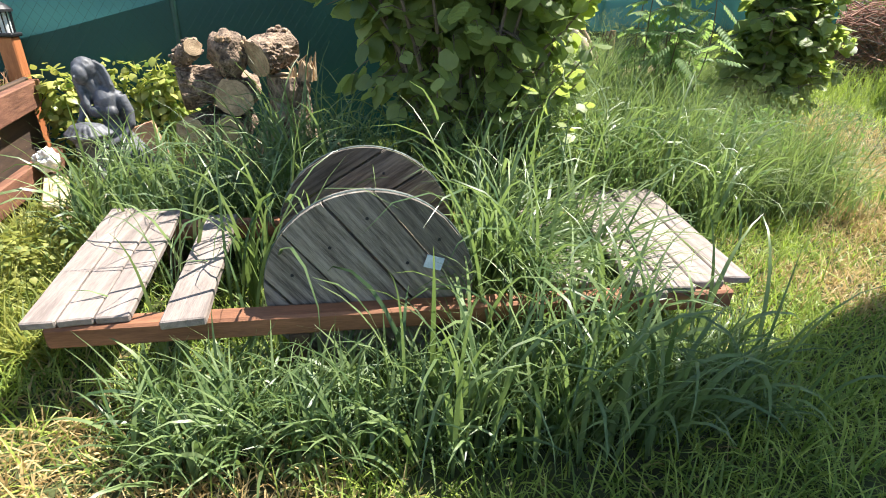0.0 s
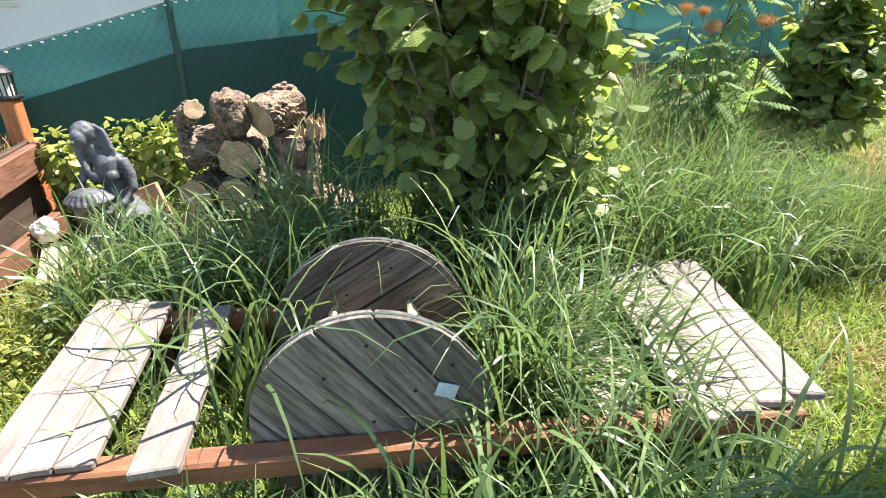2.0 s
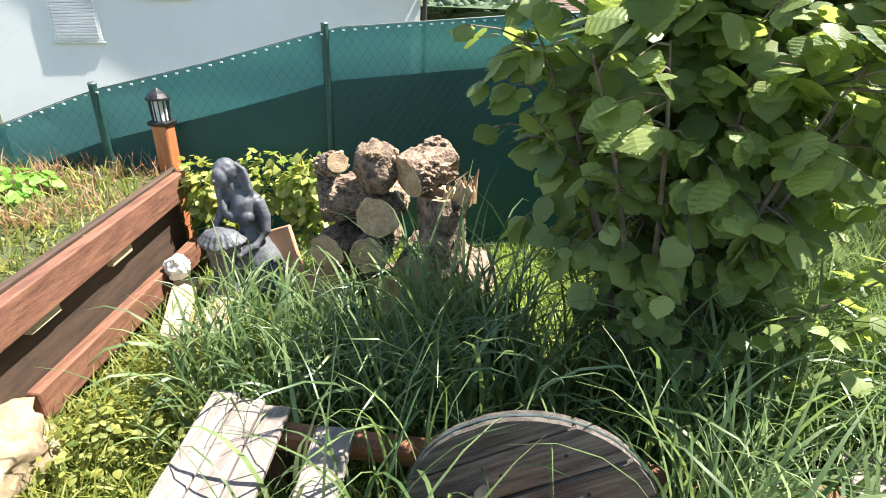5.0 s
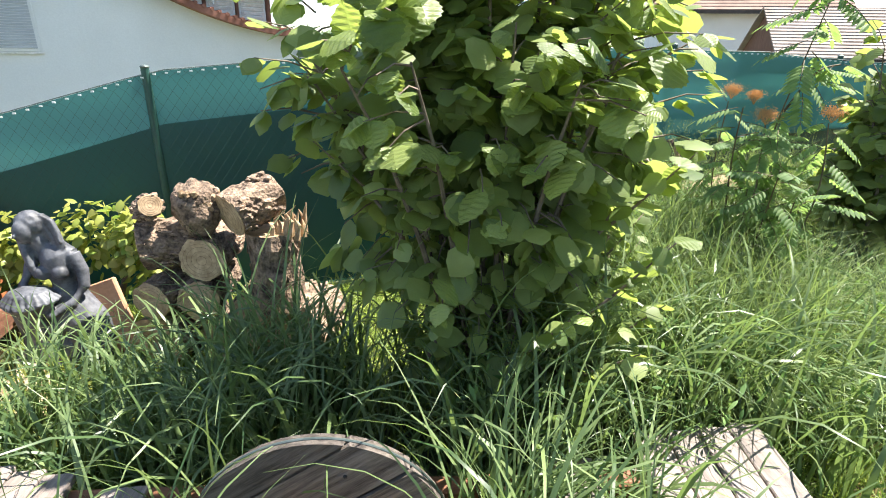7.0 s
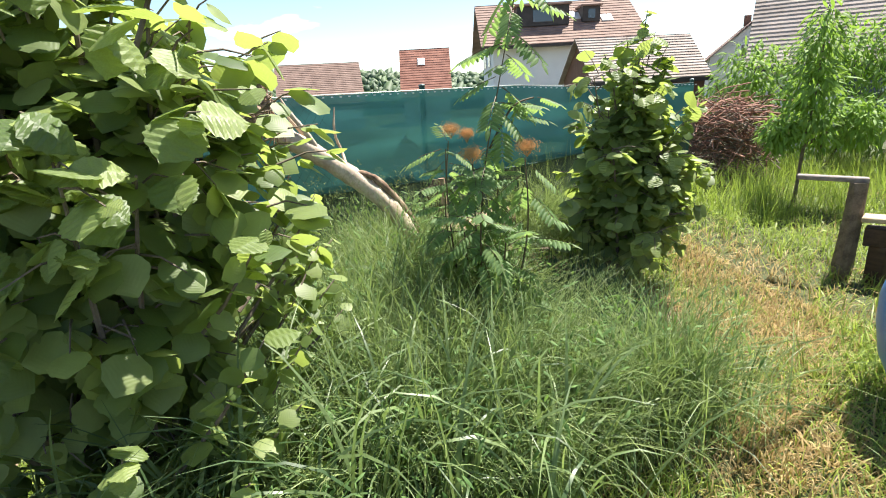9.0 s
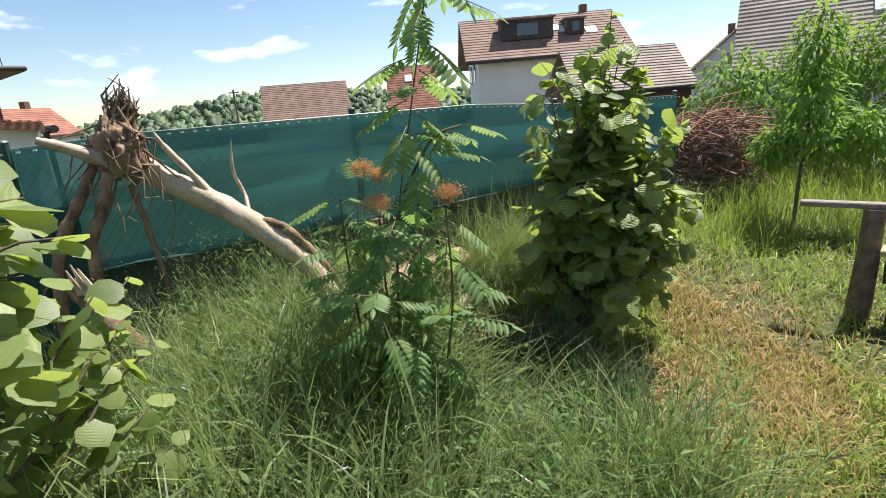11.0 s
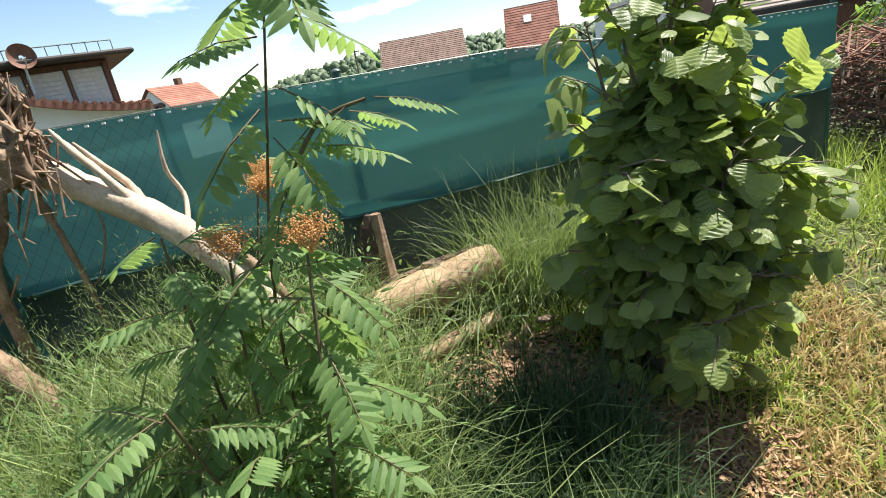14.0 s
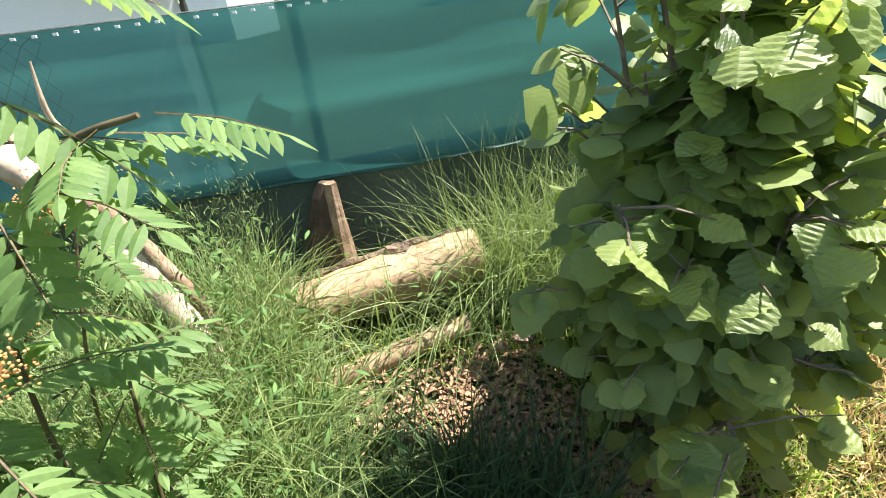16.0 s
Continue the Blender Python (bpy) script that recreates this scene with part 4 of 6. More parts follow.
# ---------------------------------------------------------------- leaves and bushes
def leaf_template(profile, length, width, fold=0.18, droop=0.18, jag=0.05, cols=(-1, -0.5, 0, 0.5, 1)):
    """A blade from the stalk at the origin along +y, face up, as (verts, quads, uv)."""
    n = len(profile)
    v, uv = [], []
    for j, w in enumerate(profile):
        u = j / (n - 1)
        for c in cols:
            ww = w * (1 + jag * (1 if j % 2 else -1) * abs(c))
            x = c * ww * width / 2
            z = -fold * abs(x) * 0.8 - droop * length * u * u + 0.05 * length * math.sin(3.1 * abs(c)) * (1 if j % 2 else -0.6) * 0.35
            v.append((x, length * u, z))
            uv.append((c * w, u * 2.2))
    k = len(cols)
    q = [(j * k + i, j * k + i + 1, (j + 1) * k + i + 1, (j + 1) * k + i) for j in range(n - 1) for i in range(k - 1)]
    return np.array(v), np.array(q), np.array(uv)


HAZEL = leaf_template((0.10, 0.52, 0.76, 0.92, 0.97, 1.0, 0.98, 0.95, 0.86, 0.76, 0.58, 0.40, 0.17, 0.02), 1.0, 1.0, jag=0.055)
HAZEL_LOW = leaf_template((0.12, 0.72, 0.97, 0.98, 0.92, 0.72, 0.42, 0.03), 1.0, 1.0, jag=0.06, cols=(-1, 0, 1))
OVAL = leaf_template((0.05, 0.75, 1.0, 0.85, 0.5, 0.02), 1.0, 0.75, 0.2, 0.2, 0.0, (-1, 0, 1))
LANCE = leaf_template((0.05, 0.7, 1.0, 0.9, 0.55, 0.02), 1.0, 0.26, 0.3, 0.35, 0.0, (-1, 0, 1))


def joined_leaves(name, mats, template, mat, parent, label=""):
    v, q, uv = template
    m = np.array([[list(r) for r in x] for x in mats])
    allv = np.einsum("nij,kj->nki", m[:, :3, :3], v) + m[:, None, :3, 3]
    allq = (q[None] + (np.arange(len(m)) * len(v))[:, None, None]).reshape(-1, 4)
    ob = array_mesh(name, allv.reshape(-1, 3), allq, mat, parent, np.tile(uv, (len(m), 1)))
    tagged(ob, label, kind="stuff")
    return ob


def single_leaves(name, mats, template, mat, parent):
    v, q, uv = template
    mesh = bpy.data.meshes.new(name)
    mesh.from_pydata(v.tolist(), [], q.tolist())
    layer = mesh.uv_layers.new()
    idx = np.zeros(len(mesh.loops), int)
    mesh.loops.foreach_get("vertex_index", idx)
    layer.data.foreach_set("uv", uv[idx].ravel())
    mesh.materials.append(mat)
    base = Matrix.Translation(-ORIGIN[parent])
    for m in mats:
        ob = new(name, mesh)
        ob.parent = parent
        ob.matrix_basis = base @ m


def leaf_pose(p, outward, size, rng, tip_down=0.2):
    """A leaf that hangs outward from p and turns its face up and out."""
    y = Vector((outward[0], outward[1], 0.5 * outward[2])) + Vector((rng.uniform(-0.8, 0.8), rng.uniform(-0.8, 0.8), rng.uniform(-1.1, 0.35) - tip_down))
    y.normalize()
    z = Vector((rng.uniform(-0.7, 0.8), rng.uniform(-0.8, 0.6), 1.1)) + Vector(outward) * 0.7
    x = y.cross(z).normalized()
    z = x.cross(y)
    m = Matrix((x, y, z)).transposed().to_4x4()
    return Matrix.Translation(p) @ m @ Matrix.Scale(size * rng.uniform(0.4, 1.1), 4)


def hazel_bush(base, centre, radii, stems, per_stem, leaf, seed, label, singles=240, leaders=(), low=0.0, sprays=260, inner=700):
    rng = random.Random(seed)
    t = thing("hazel_bush", base, label, "bush")
    base, c = Vector(base), Vector(centre)
    mats = []
    wood = Build()
    for k in range(stems):
        w = 6.283 * (k + rng.uniform(0, 0.6)) / stems
        el = rng.uniform(low, 1.25)
        tip = c + Vector((radii[0] * math.cos(w) * math.cos(el), radii[1] * math.sin(w) * math.cos(el), radii[2] * math.sin(el))) * rng.uniform(0.62, 1.12)
        root = base + Vector((0.07 * math.cos(w), 0.07 * math.sin(w), -0.03))
        mid = root.lerp(tip, 0.5) + Vector((0, 0, 0.16))
        pts = [root, root.lerp(mid, 0.5) + Vector((0, 0, 0.05)), mid, mid.lerp(tip, 0.5) + Vector((0, 0, 0.05)), tip]
        Build().tube(pts, [0.014, 0.011, 0.009, 0.006, 0.003], 6).link("stem", M["twig"], t)
        for j in range(per_stem):
            u = rng.uniform(0.2, 1.0)
            i = min(int(u * 4), 3)
            p = pts[i].lerp(pts[i + 1], u * 4 - i)
            out = Vector((rng.uniform(-1, 1), rng.uniform(-1, 1), rng.uniform(-0.35, 0.6)))
            out = (out.normalized() + (p - c) * 0.6).normalized()
            ln = rng.uniform(0.06, 0.24)
            q = p + out * ln
            wood.tube([p, p.lerp(q, 0.5) + Vector((0, 0, 0.015)), q], [0.0035, 0.0028, 0.0016], 4, caps=False)
            for a in range(rng.randint(3, 5)):
                f = rng.uniform(0.35, 1.0)
                side = Vector((rng.uniform(-1, 1), rng.uniform(-1, 1), 0.1)).normalized()
                mats.append(leaf_pose(p.lerp(q, f), (out + side * 0.8).normalized(), leaf, rng))
    for a, e in leaders:
        a, e = Vector(a), Vector(e)
        Build().tube([a, a.lerp(e, 0.5) + Vector((0.02, 0, 0)), e], [0.007, 0.005, 0.002], 6).link("stem", M["twig"], t)
        for j in range(17):
            p = a.lerp(e, 0.2 + 0.8 * j / 16)
            w = 2.4 * j
            mats.append(leaf_pose(p, Vector((math.cos(w), math.sin(w), 0.3)).normalized(), leaf * 0.85, rng, 0.1))
    # sprays of leaves over the outside, and the leafy dark inside
    deep = []
    for k in range(sprays + inner):
        d = Vector((rng.gauss(0, 1), rng.gauss(0, 1), rng.gauss(0.1, 1))).normalized()
        f = (rng.uniform(0.82, 1.06) if k < sprays else rng.uniform(0.3, 0.8)) * (1 + 0.55 * noise.noise(d * 2.8 + base))
        p = c + Vector((d.x * radii[0], d.y * radii[1], d.z * radii[2])) * f
        out = (d + Vector((0, 0, 0.15))).normalized()
        a = p - out * rng.uniform(0.1, 0.2)
        if k < sprays:
            wood.tube([a, a.lerp(p, 0.5) + Vector((0, 0, 0.015)), p], [0.0035, 0.0028, 0.0016], 4, caps=False)
        for j in range(rng.randint(3, 5) if k < sprays else 3):
            side = Vector((rng.uniform(-1, 1), rng.uniform(-1, 1), -0.1)).normalized()
            (mats if k < sprays else deep).append(leaf_pose(a.lerp(p, rng.uniform(0.3, 1.0)), (out + side * 0.9).normalized(), leaf * (1.12 if k < sprays else 1.0), rng))
    tagged(wood.link("twig", M["twig"], t), kind="stuff")
    mats.sort(key=lambda m: m.translation.y - 0.35 * m.translation.z)
    single_leaves("leaf", mats[:singles], HAZEL, M["hazel_one"], t)
    joined_leaves("foliage", mats[singles:] + deep, HAZEL_LOW, M["hazel"], t)
    return t


hazel_bush((0.84, 3.68, 0.0), (0.80, 3.67, 1.32), (0.68, 0.46, 0.78), 28, 15, 0.102, 3, "dense hazel bush with broad bright green leaves", 260, [((0.6, 3.5, 1.7), (0.5, 3.45, 2.2)), ((0.9, 3.5, 1.7), (1.0, 3.5, 2.25)), ((1.1, 3.5, 1.6), (1.3, 3.45, 2.1)), ((1.2, 3.7, 0.6), (1.5, 3.95, 0.95)), ((1.15, 3.75, 0.4), (1.48, 4.0, 0.65)), ((1.2, 3.6, 0.8), (1.5, 3.85, 1.15)), ((1.2, 3.75, 0.7), (1.46, 3.93, 1.0)), ((1.2, 3.7, 0.9), (1.44, 3.8, 1.2)), ((1.15, 3.7, 0.35), (1.42, 3.85, 0.5)), ((1.1, 3.7, 0.5), (1.38, 3.8, 0.8)), ((1.2, 3.8, 0.8), (1.52, 4.1, 1.12)), ((1.15, 3.75, 0.7), (1.56, 4.02, 0.95)), ((1.2, 3.8, 0.7), (1.48, 4.16, 1.0)), ((1.2, 3.7, 0.6), (1.54, 3.92, 0.82)), ((1.2, 3.72, 0.5), (1.56, 3.95, 0.68)), ((0.95, 3.4, 0.3), (1.22, 3.14, 0.62)), ((1.05, 3.45, 0.35), (1.36, 3.3, 0.7)), ((1.1, 3.5, 0.45), (1.42, 3.45, 0.85)), ((1.0, 3.4, 0.5), (1.3, 3.2, 0.95)), ((1.1, 3.5, 0.2), (1.4, 3.4, 0.45)), ((0.85, 3.35, 0.45), (1.0, 3.08, 0.8)), ((0.6, 3.35, 0.5), (0.62, 3.06, 0.85)), ((1.05, 3.45, 0.8), (1.34, 3.25, 1.2)), ((0.5, 3.5, 0.9), (0.26, 3.4, 1.2))], 0.0, 210, 800)
hazel_bush((3.60, 4.95, 0.07), (3.60, 4.93, 0.88), (0.40, 0.40, 0.78), 17, 17, 0.102, 8, "young hazel bush with broad leaves over wood chips", 220, [((3.57, 4.9, 1.4), (3.62, 4.85, 1.86)), ((3.45, 4.88, 1.3), (3.30, 4.8, 1.62)), ((3.7, 4.9, 1.3), (3.84, 4.88, 1.6)), ((3.5, 4.8, 1.2), (3.42, 4.7, 1.55)), ((3.75, 4.85, 1.0), (4.02, 4.8, 1.3))], -0.75, 80, 1000)


def rowan_leaf_mesh():
    b = Build()
    v, q, uv = OVAL
    n = 7
    b.tube([(0, 0, 0), (0, 0.5, 0.03), (0, 1.0, -0.05)], [0.011, 0.008, 0.004], 4, caps=False, slot=1)
    for j in range(n + 1):
        u = 0.22 + 0.75 * j / n
        sides = (-1, 1) if j < n else (0,)
        for s in sides:
            ln = 0.34 * (1 - 0.35 * abs(u - 0.55))
            m = Matrix.Translation((0, u, 0.03 - 0.08 * u * u)) @ Matrix.Rotation(-s * 1.12, 4, "Z") @ Matrix.Rotation(-0.22, 4, "X") @ Matrix.Diagonal((ln * 0.46, ln, ln, 1))
            b.add([m @ Vector(p) for p in v], q.tolist(), uv)
    return b


def build_rowan():
    base = Vector((2.30, 4.28, 0.08))
    t = thing("rowan_sapling", base, "rowan sapling with feathery leaves and dry orange blossom clusters", "sapling")
    rng = random.Random(17)
    stems = [
        [base, (2.29, 4.32, 0.55), (2.33, 4.34, 1.05), (2.42, 4.36, 1.45), (2.58, 4.38, 2.1)],
        [base, (2.25, 4.22, 0.5), (2.25, 4.26, 0.9), (2.265, 4.31, 1.14)],
        [base, (2.36, 4.12, 0.45), (2.43, 4.08, 0.85), (2.46, 4.16, 1.17)],
        [base, (2.18, 4.3, 0.5), (2.14, 4.32, 0.95), (2.14, 4.32, 1.22)],
        [base, (2.24, 4.18, 0.4), (2.2, 4.08, 0.75), (2.18, 4.02, 0.98)],
        [base, (2.36, 4.35, 0.4), (2.40, 4.38, 0.75), (2.43, 4.40, 1.0)],
        [base, (2.26, 4.24, 0.3), (2.2, 4.22, 0.6), (2.17, 4.2, 0.85)],
        [base, (2.25, 4.42, 0.4), (2.2, 4.55, 0.8), (2.27, 4.66, 1.22)],
        [(2.37, 4.35, 1.2), (2.50, 4.37, 1.38), (2.62, 4.38, 1.42)],
        [base, (2.29, 4.15, 0.3), (2.3, 4.08, 0.6), (2.31, 4.05, 0.85)],
    ]
    for k, s in enumerate(stems):
        limb(t, "stem", s, [0.0065, 0.005, 0.004, 0.003, 0.0018][: len(s)], M["green_stem"], 7, 0.1, k)
    mesh_src = rowan_leaf_mesh()
    first = mesh_src.link("leaf", [M["rowan"], M["green_stem"]], t)
    mesh = first.data
    mesh.transform(Matrix.Translation(base))
    inv = Matrix.Translation(-base)
    poses = []
    for k, s in enumerate(stems):
        P = [Vector(p) for p in s]
        count = 40 if k == 0 else 22 if k in (5, 6, 9) else 7 if k == 8 else 19
        for j in range(count):
            u = 0.28 + 0.72 * j / (count - 1)
            f = u * (len(P) - 1)
            i = min(int(f), len(P) - 2)
            p = P[i].lerp(P[i + 1], f - i)
            w = 2.4 * j + k * 1.3 + rng.uniform(-0.7, 0.7)
            if k == 0 and (u < 0.45 or 0.58 < u < 0.7):
                continue
            out = Vector((math.cos(w), math.sin(w), 0.0))
            p = p + out * 0.02
            y = (out + Vector((0, 0, rng.uniform(-1.1, 0.15) + 0.6 * (j == count - 1)))).normalized()
            z = Vector((0, 0, 1)) + out * 0.2
            x = y.cross(z).normalized()
            m = Matrix((x, y, x.cross(y))).transposed().to_4x4()
            poses.append(Matrix.Translation(p) @ m @ Matrix.Scale(rng.uniform(0.17, 0.25) if k == 0 else rng.uniform(0.13, 0.205), 4))
    first.matrix_basis = inv @ poses[0]
    for m in poses[1:]:
        ob = new("leaf", mesh)
        ob.parent = t
        ob.matrix_basis = inv @ m
    for k, (x, y, z, r) in enumerate(((2.288, 4.67, 1.28, 0.042), (2.265, 4.316, 1.19, 0.048), (2.47, 4.16, 1.22, 0.044), (2.32, 4.52, 1.265, 0.032))):
        b = Build()
        for j in range(680):
            d = Vector((rng.gauss(0, 1), rng.gauss(0, 1), rng.gauss(0, 0.6))) * r * 0.55
            p = Vector((x, y, z)) + d
            b.lump(p, (0.0021, 0.0021, 0.002), 0.3, 1, j)
        for j in range(9):
            w = j * 0.7
            b.tube([(x, y, z - 0.05), (x + r * 0.8 * math.cos(w), y + r * 0.8 * math.sin(w), z)], 0.0014, 3, caps=False)
        b.link("blossom", M["flower"], t, "dry orange blossom cluster")


build_rowan()


def leaf_cloud(name, label, category, base, blobs, count, size, template, mat, seed, stems=(), group=""):
    """A shrub: thin stems and many leaves in uneven clumps."""
    rng = random.Random(seed)
    t = thing(name, base, label, category, group)
    for k, s in enumerate(stems):
        limb(t, "stem", s, [0.02 * (1 - 0.22 * i) for i in range(len(s))], M["twig"], 7, 0.2, k)
    mats = []
    for _ in range(count):
        c, r = blobs[rng.randrange(len(blobs))]
        d = Vector((rng.gauss(0, 1), rng.gauss(0, 1), rng.gauss(0, 1))).normalized()
        p = Vector(c) + Vector((d.x * r[0], d.y * r[1], d.z * r[2])) * rng.random() ** 0.45
        mats.append(leaf_pose(p, d, size, rng))
    joined_leaves("crown", mats, template, mat, t)
    return t


leaf_cloud("ivy_shrub", "yellow-green variegated shrub behind the statue", "shrub", (-1.15, 4.5, 0), [((-1.42, 4.42, 0.50), (0.14, 0.1, 0.2)), ((-1.36, 4.45, 0.3), (0.16, 0.1, 0.2)), ((-0.85, 4.48, 0.55), (0.14, 0.1, 0.2)), ((-0.80, 4.48, 0.35), (0.14, 0.1, 0.2)), ((-1.1, 4.55, 0.5), (0.25, 0.08, 0.2))], 1300, 0.066, OVAL, M["ivy"], 4, [[(-1.2, 4.5, 0), (-1.3, 4.5, 0.3), (-1.4, 4.45, 0.55)], [(-1.1, 4.52, 0), (-0.95, 4.5, 0.3), (-0.85, 4.48, 0.6)]])
leaf_cloud("peach_tree", "slender young peach tree with hanging narrow leaves", "tree", (6.65, 6.13, 0), [((6.7, 6.1, 1.75), (0.2, 0.2, 0.42)), ((6.66, 6.1, 1.3), (0.28, 0.28, 0.3)), ((6.72, 6.05, 0.95), (0.36, 0.3, 0.22)), ((7.0, 5.8, 0.95), (0.2, 0.2, 0.25)), ((6.45, 6.25, 0.85), (0.2, 0.2, 0.2))], 2500, 0.12, LANCE, M["peach"], 6, [[(6.65, 6.13, 0), (6.66, 6.12, 0.6), (6.7, 6.1, 1.3), (6.69, 6.08, 2.05)], [(6.66, 6.12, 0.7), (6.9, 5.95, 0.9), (7.05, 5.8, 1.0)]])
leaf_cloud("fruit_shrub", "bright green leafy shrub beside the brush pile", "shrub", (9.0, 7.6, 0), [((8.3, 8.3, 1.35), (0.7, 0.5, 0.6)), ((9.0, 7.6, 1.6), (0.8, 0.6, 0.6)), ((9.6, 7.0, 1.7), (0.7, 0.6, 0.7)), ((8.8, 7.8, 0.7), (1.1, 0.8, 0.6)), ((10.2, 6.2, 1.6), (0.7, 0.6, 0.8)), ((8.1, 8.6, 0.9), (0.5, 0.5, 0.5)), ((9.4, 7.0, 0.8), (0.9, 0.7, 0.6))], 9500, 0.15, LANCE, M["peach"], 7, [[(9, 7.6, 0), (8.9, 7.7, 0.6), (8.5, 8.1, 1.3)], [(9, 7.6, 0), (9.2, 7.4, 0.7), (9.6, 7.0, 1.5)]])


def build_brush():
    rng = random.Random(12)
    t = thing("brush_pile", (6.9, 7.4, 0), "heap of dry reddish cut branches and twigs", "brush pile")
    for name, mat, n, lift in (("twig", M["twig"], 420, 0.0), ("red_twig", M["red_brush"], 420, 0.45)):
        b = Build()
        for k in range(n):
            w, r0 = rng.uniform(0, 6.28), 0.55 * math.sqrt(rng.random())
            p = Vector((6.9 + 1.05 * r0 * math.cos(w), 7.4 + 0.8 * r0 * math.sin(w), lift + (1.25 - lift) * rng.random() * (1 - 0.45 * r0)))
            d = Vector((rng.gauss(0, 1), rng.gauss(0, 1), rng.gauss(0.1, 0.45))).normalized() * rng.uniform(0.12, 0.4)
            a, e = p - d, p + d
            a.z, e.z = max(a.z, 0.02), max(e.z, 0.02)
            b.tube([a, p + Vector((0, 0, rng.uniform(-0.06, 0.08))), e], [0.009, 0.006, 0.002], 4, caps=False)
        tagged(b.link(name, mat, t), kind="stuff")


build_brush()


# ---------------------------------------------------------------- right side: bench, pole, barrel
def build_right():
    t = thing("log_bench", (5.3, 4.45, 0), "rough weathered log bench of stacked boards and posts", "bench")
    Build().tube([(5.26, 4.60, -0.03), (5.27, 4.58, 0.4), (5.26, 4.58, 0.70)], [0.07, 0.06, 0.055], 10, True, 0.25, 3).link("post", M["twig"], t, "weathered grey post")
    beam_between((5.05, 4.88, 0.72), (5.30, 4.54, 0.715), 0.07, 0.035, M["deck"], t, "top_rail")
    beam_between((5.27, 4.52, 0.455), (5.58, 3.93, 0.478), 0.16, 0.035, M["pale_wood"], t, "seat_board", "pinkish sawn seat board")
    beam_between((5.29, 4.50, 0.33), (5.58, 3.95, 0.345), 0.12, 0.13, M["dark_wood"], t, "cross_beam")
    for y in (4.4, 4.02):
        x = 5.27 + (4.52 - y) * 0.52
        Build().box((x, y, 0.12), (0.10, 0.12, 0.30), None, 0.008).link("leg", M["dark_wood"], t)
    t = thing("striped_pole", (4.22, 3.62, 0), "leaning black pole with white bands", "pole")
    a, e = Vector((4.28, 3.56, 0.0)), Vector((4.14, 3.78, 2.25))
    for k, (u0, u1, m, nm) in enumerate(((0, 0.34, "black_metal", "shaft"), (0.34, 0.38, "white_plastic", "band"), (0.38, 0.565, "black_metal", "shaft"), (0.565, 0.605, "white_plastic", "band"), (0.605, 1.0, "black_metal", "shaft"))):
        Build().tube([a.lerp(e, u0), a.lerp(e, u1)], 0.02 if nm == "shaft" else 0.0215, 12).link(nm, M[m], t, "white band" if nm == "band" else "")
    cx, cy = 4.06, 3.12
    t = thing("blue_tub", (cx, cy, 0), "bright blue plastic tub raised on dark feet on the lawn", "tub")
    prof = ((0.20, 0.10), (0.205, 0.26), (0.25, 0.335), (0.36, 0.385), (0.50, 0.41), (0.62, 0.415), (0.70, 0.40), (0.735, 0.375))
    Build().tube([(cx, cy, z - 0.1) for z, r in prof], [r for z, r in prof], 40, False).link("body", M["blue_plastic"], t, smooth=True)
    ring = [(cx + 0.385 * math.cos(w), cy + 0.385 * math.sin(w), 0.635) for w in np.linspace(0, 2 * math.pi, 49)]
    Build().tube(ring, 0.016, 8, caps=False).link("rim", M["blue_plastic"], t, smooth=True)
    Build().tube([(cx, cy, 0.615), (cx, cy, 0.64), (cx, cy, 0.665)], [0.372, 0.36, 0.05], 36).link("lid", M["blue_plastic"], t, "domed blue lid", smooth=True)
    for w in (0.6, 2.2, 3.7, 5.3):
        Build().tube([(cx + 0.22 * math.cos(w), cy + 0.22 * math.sin(w), -0.02), (cx + 0.2 * math.cos(w), cy + 0.2 * math.sin(w), 0.115)], 0.03, 10).link("foot", M["black_metal"], t, "dark foot")


build_right()


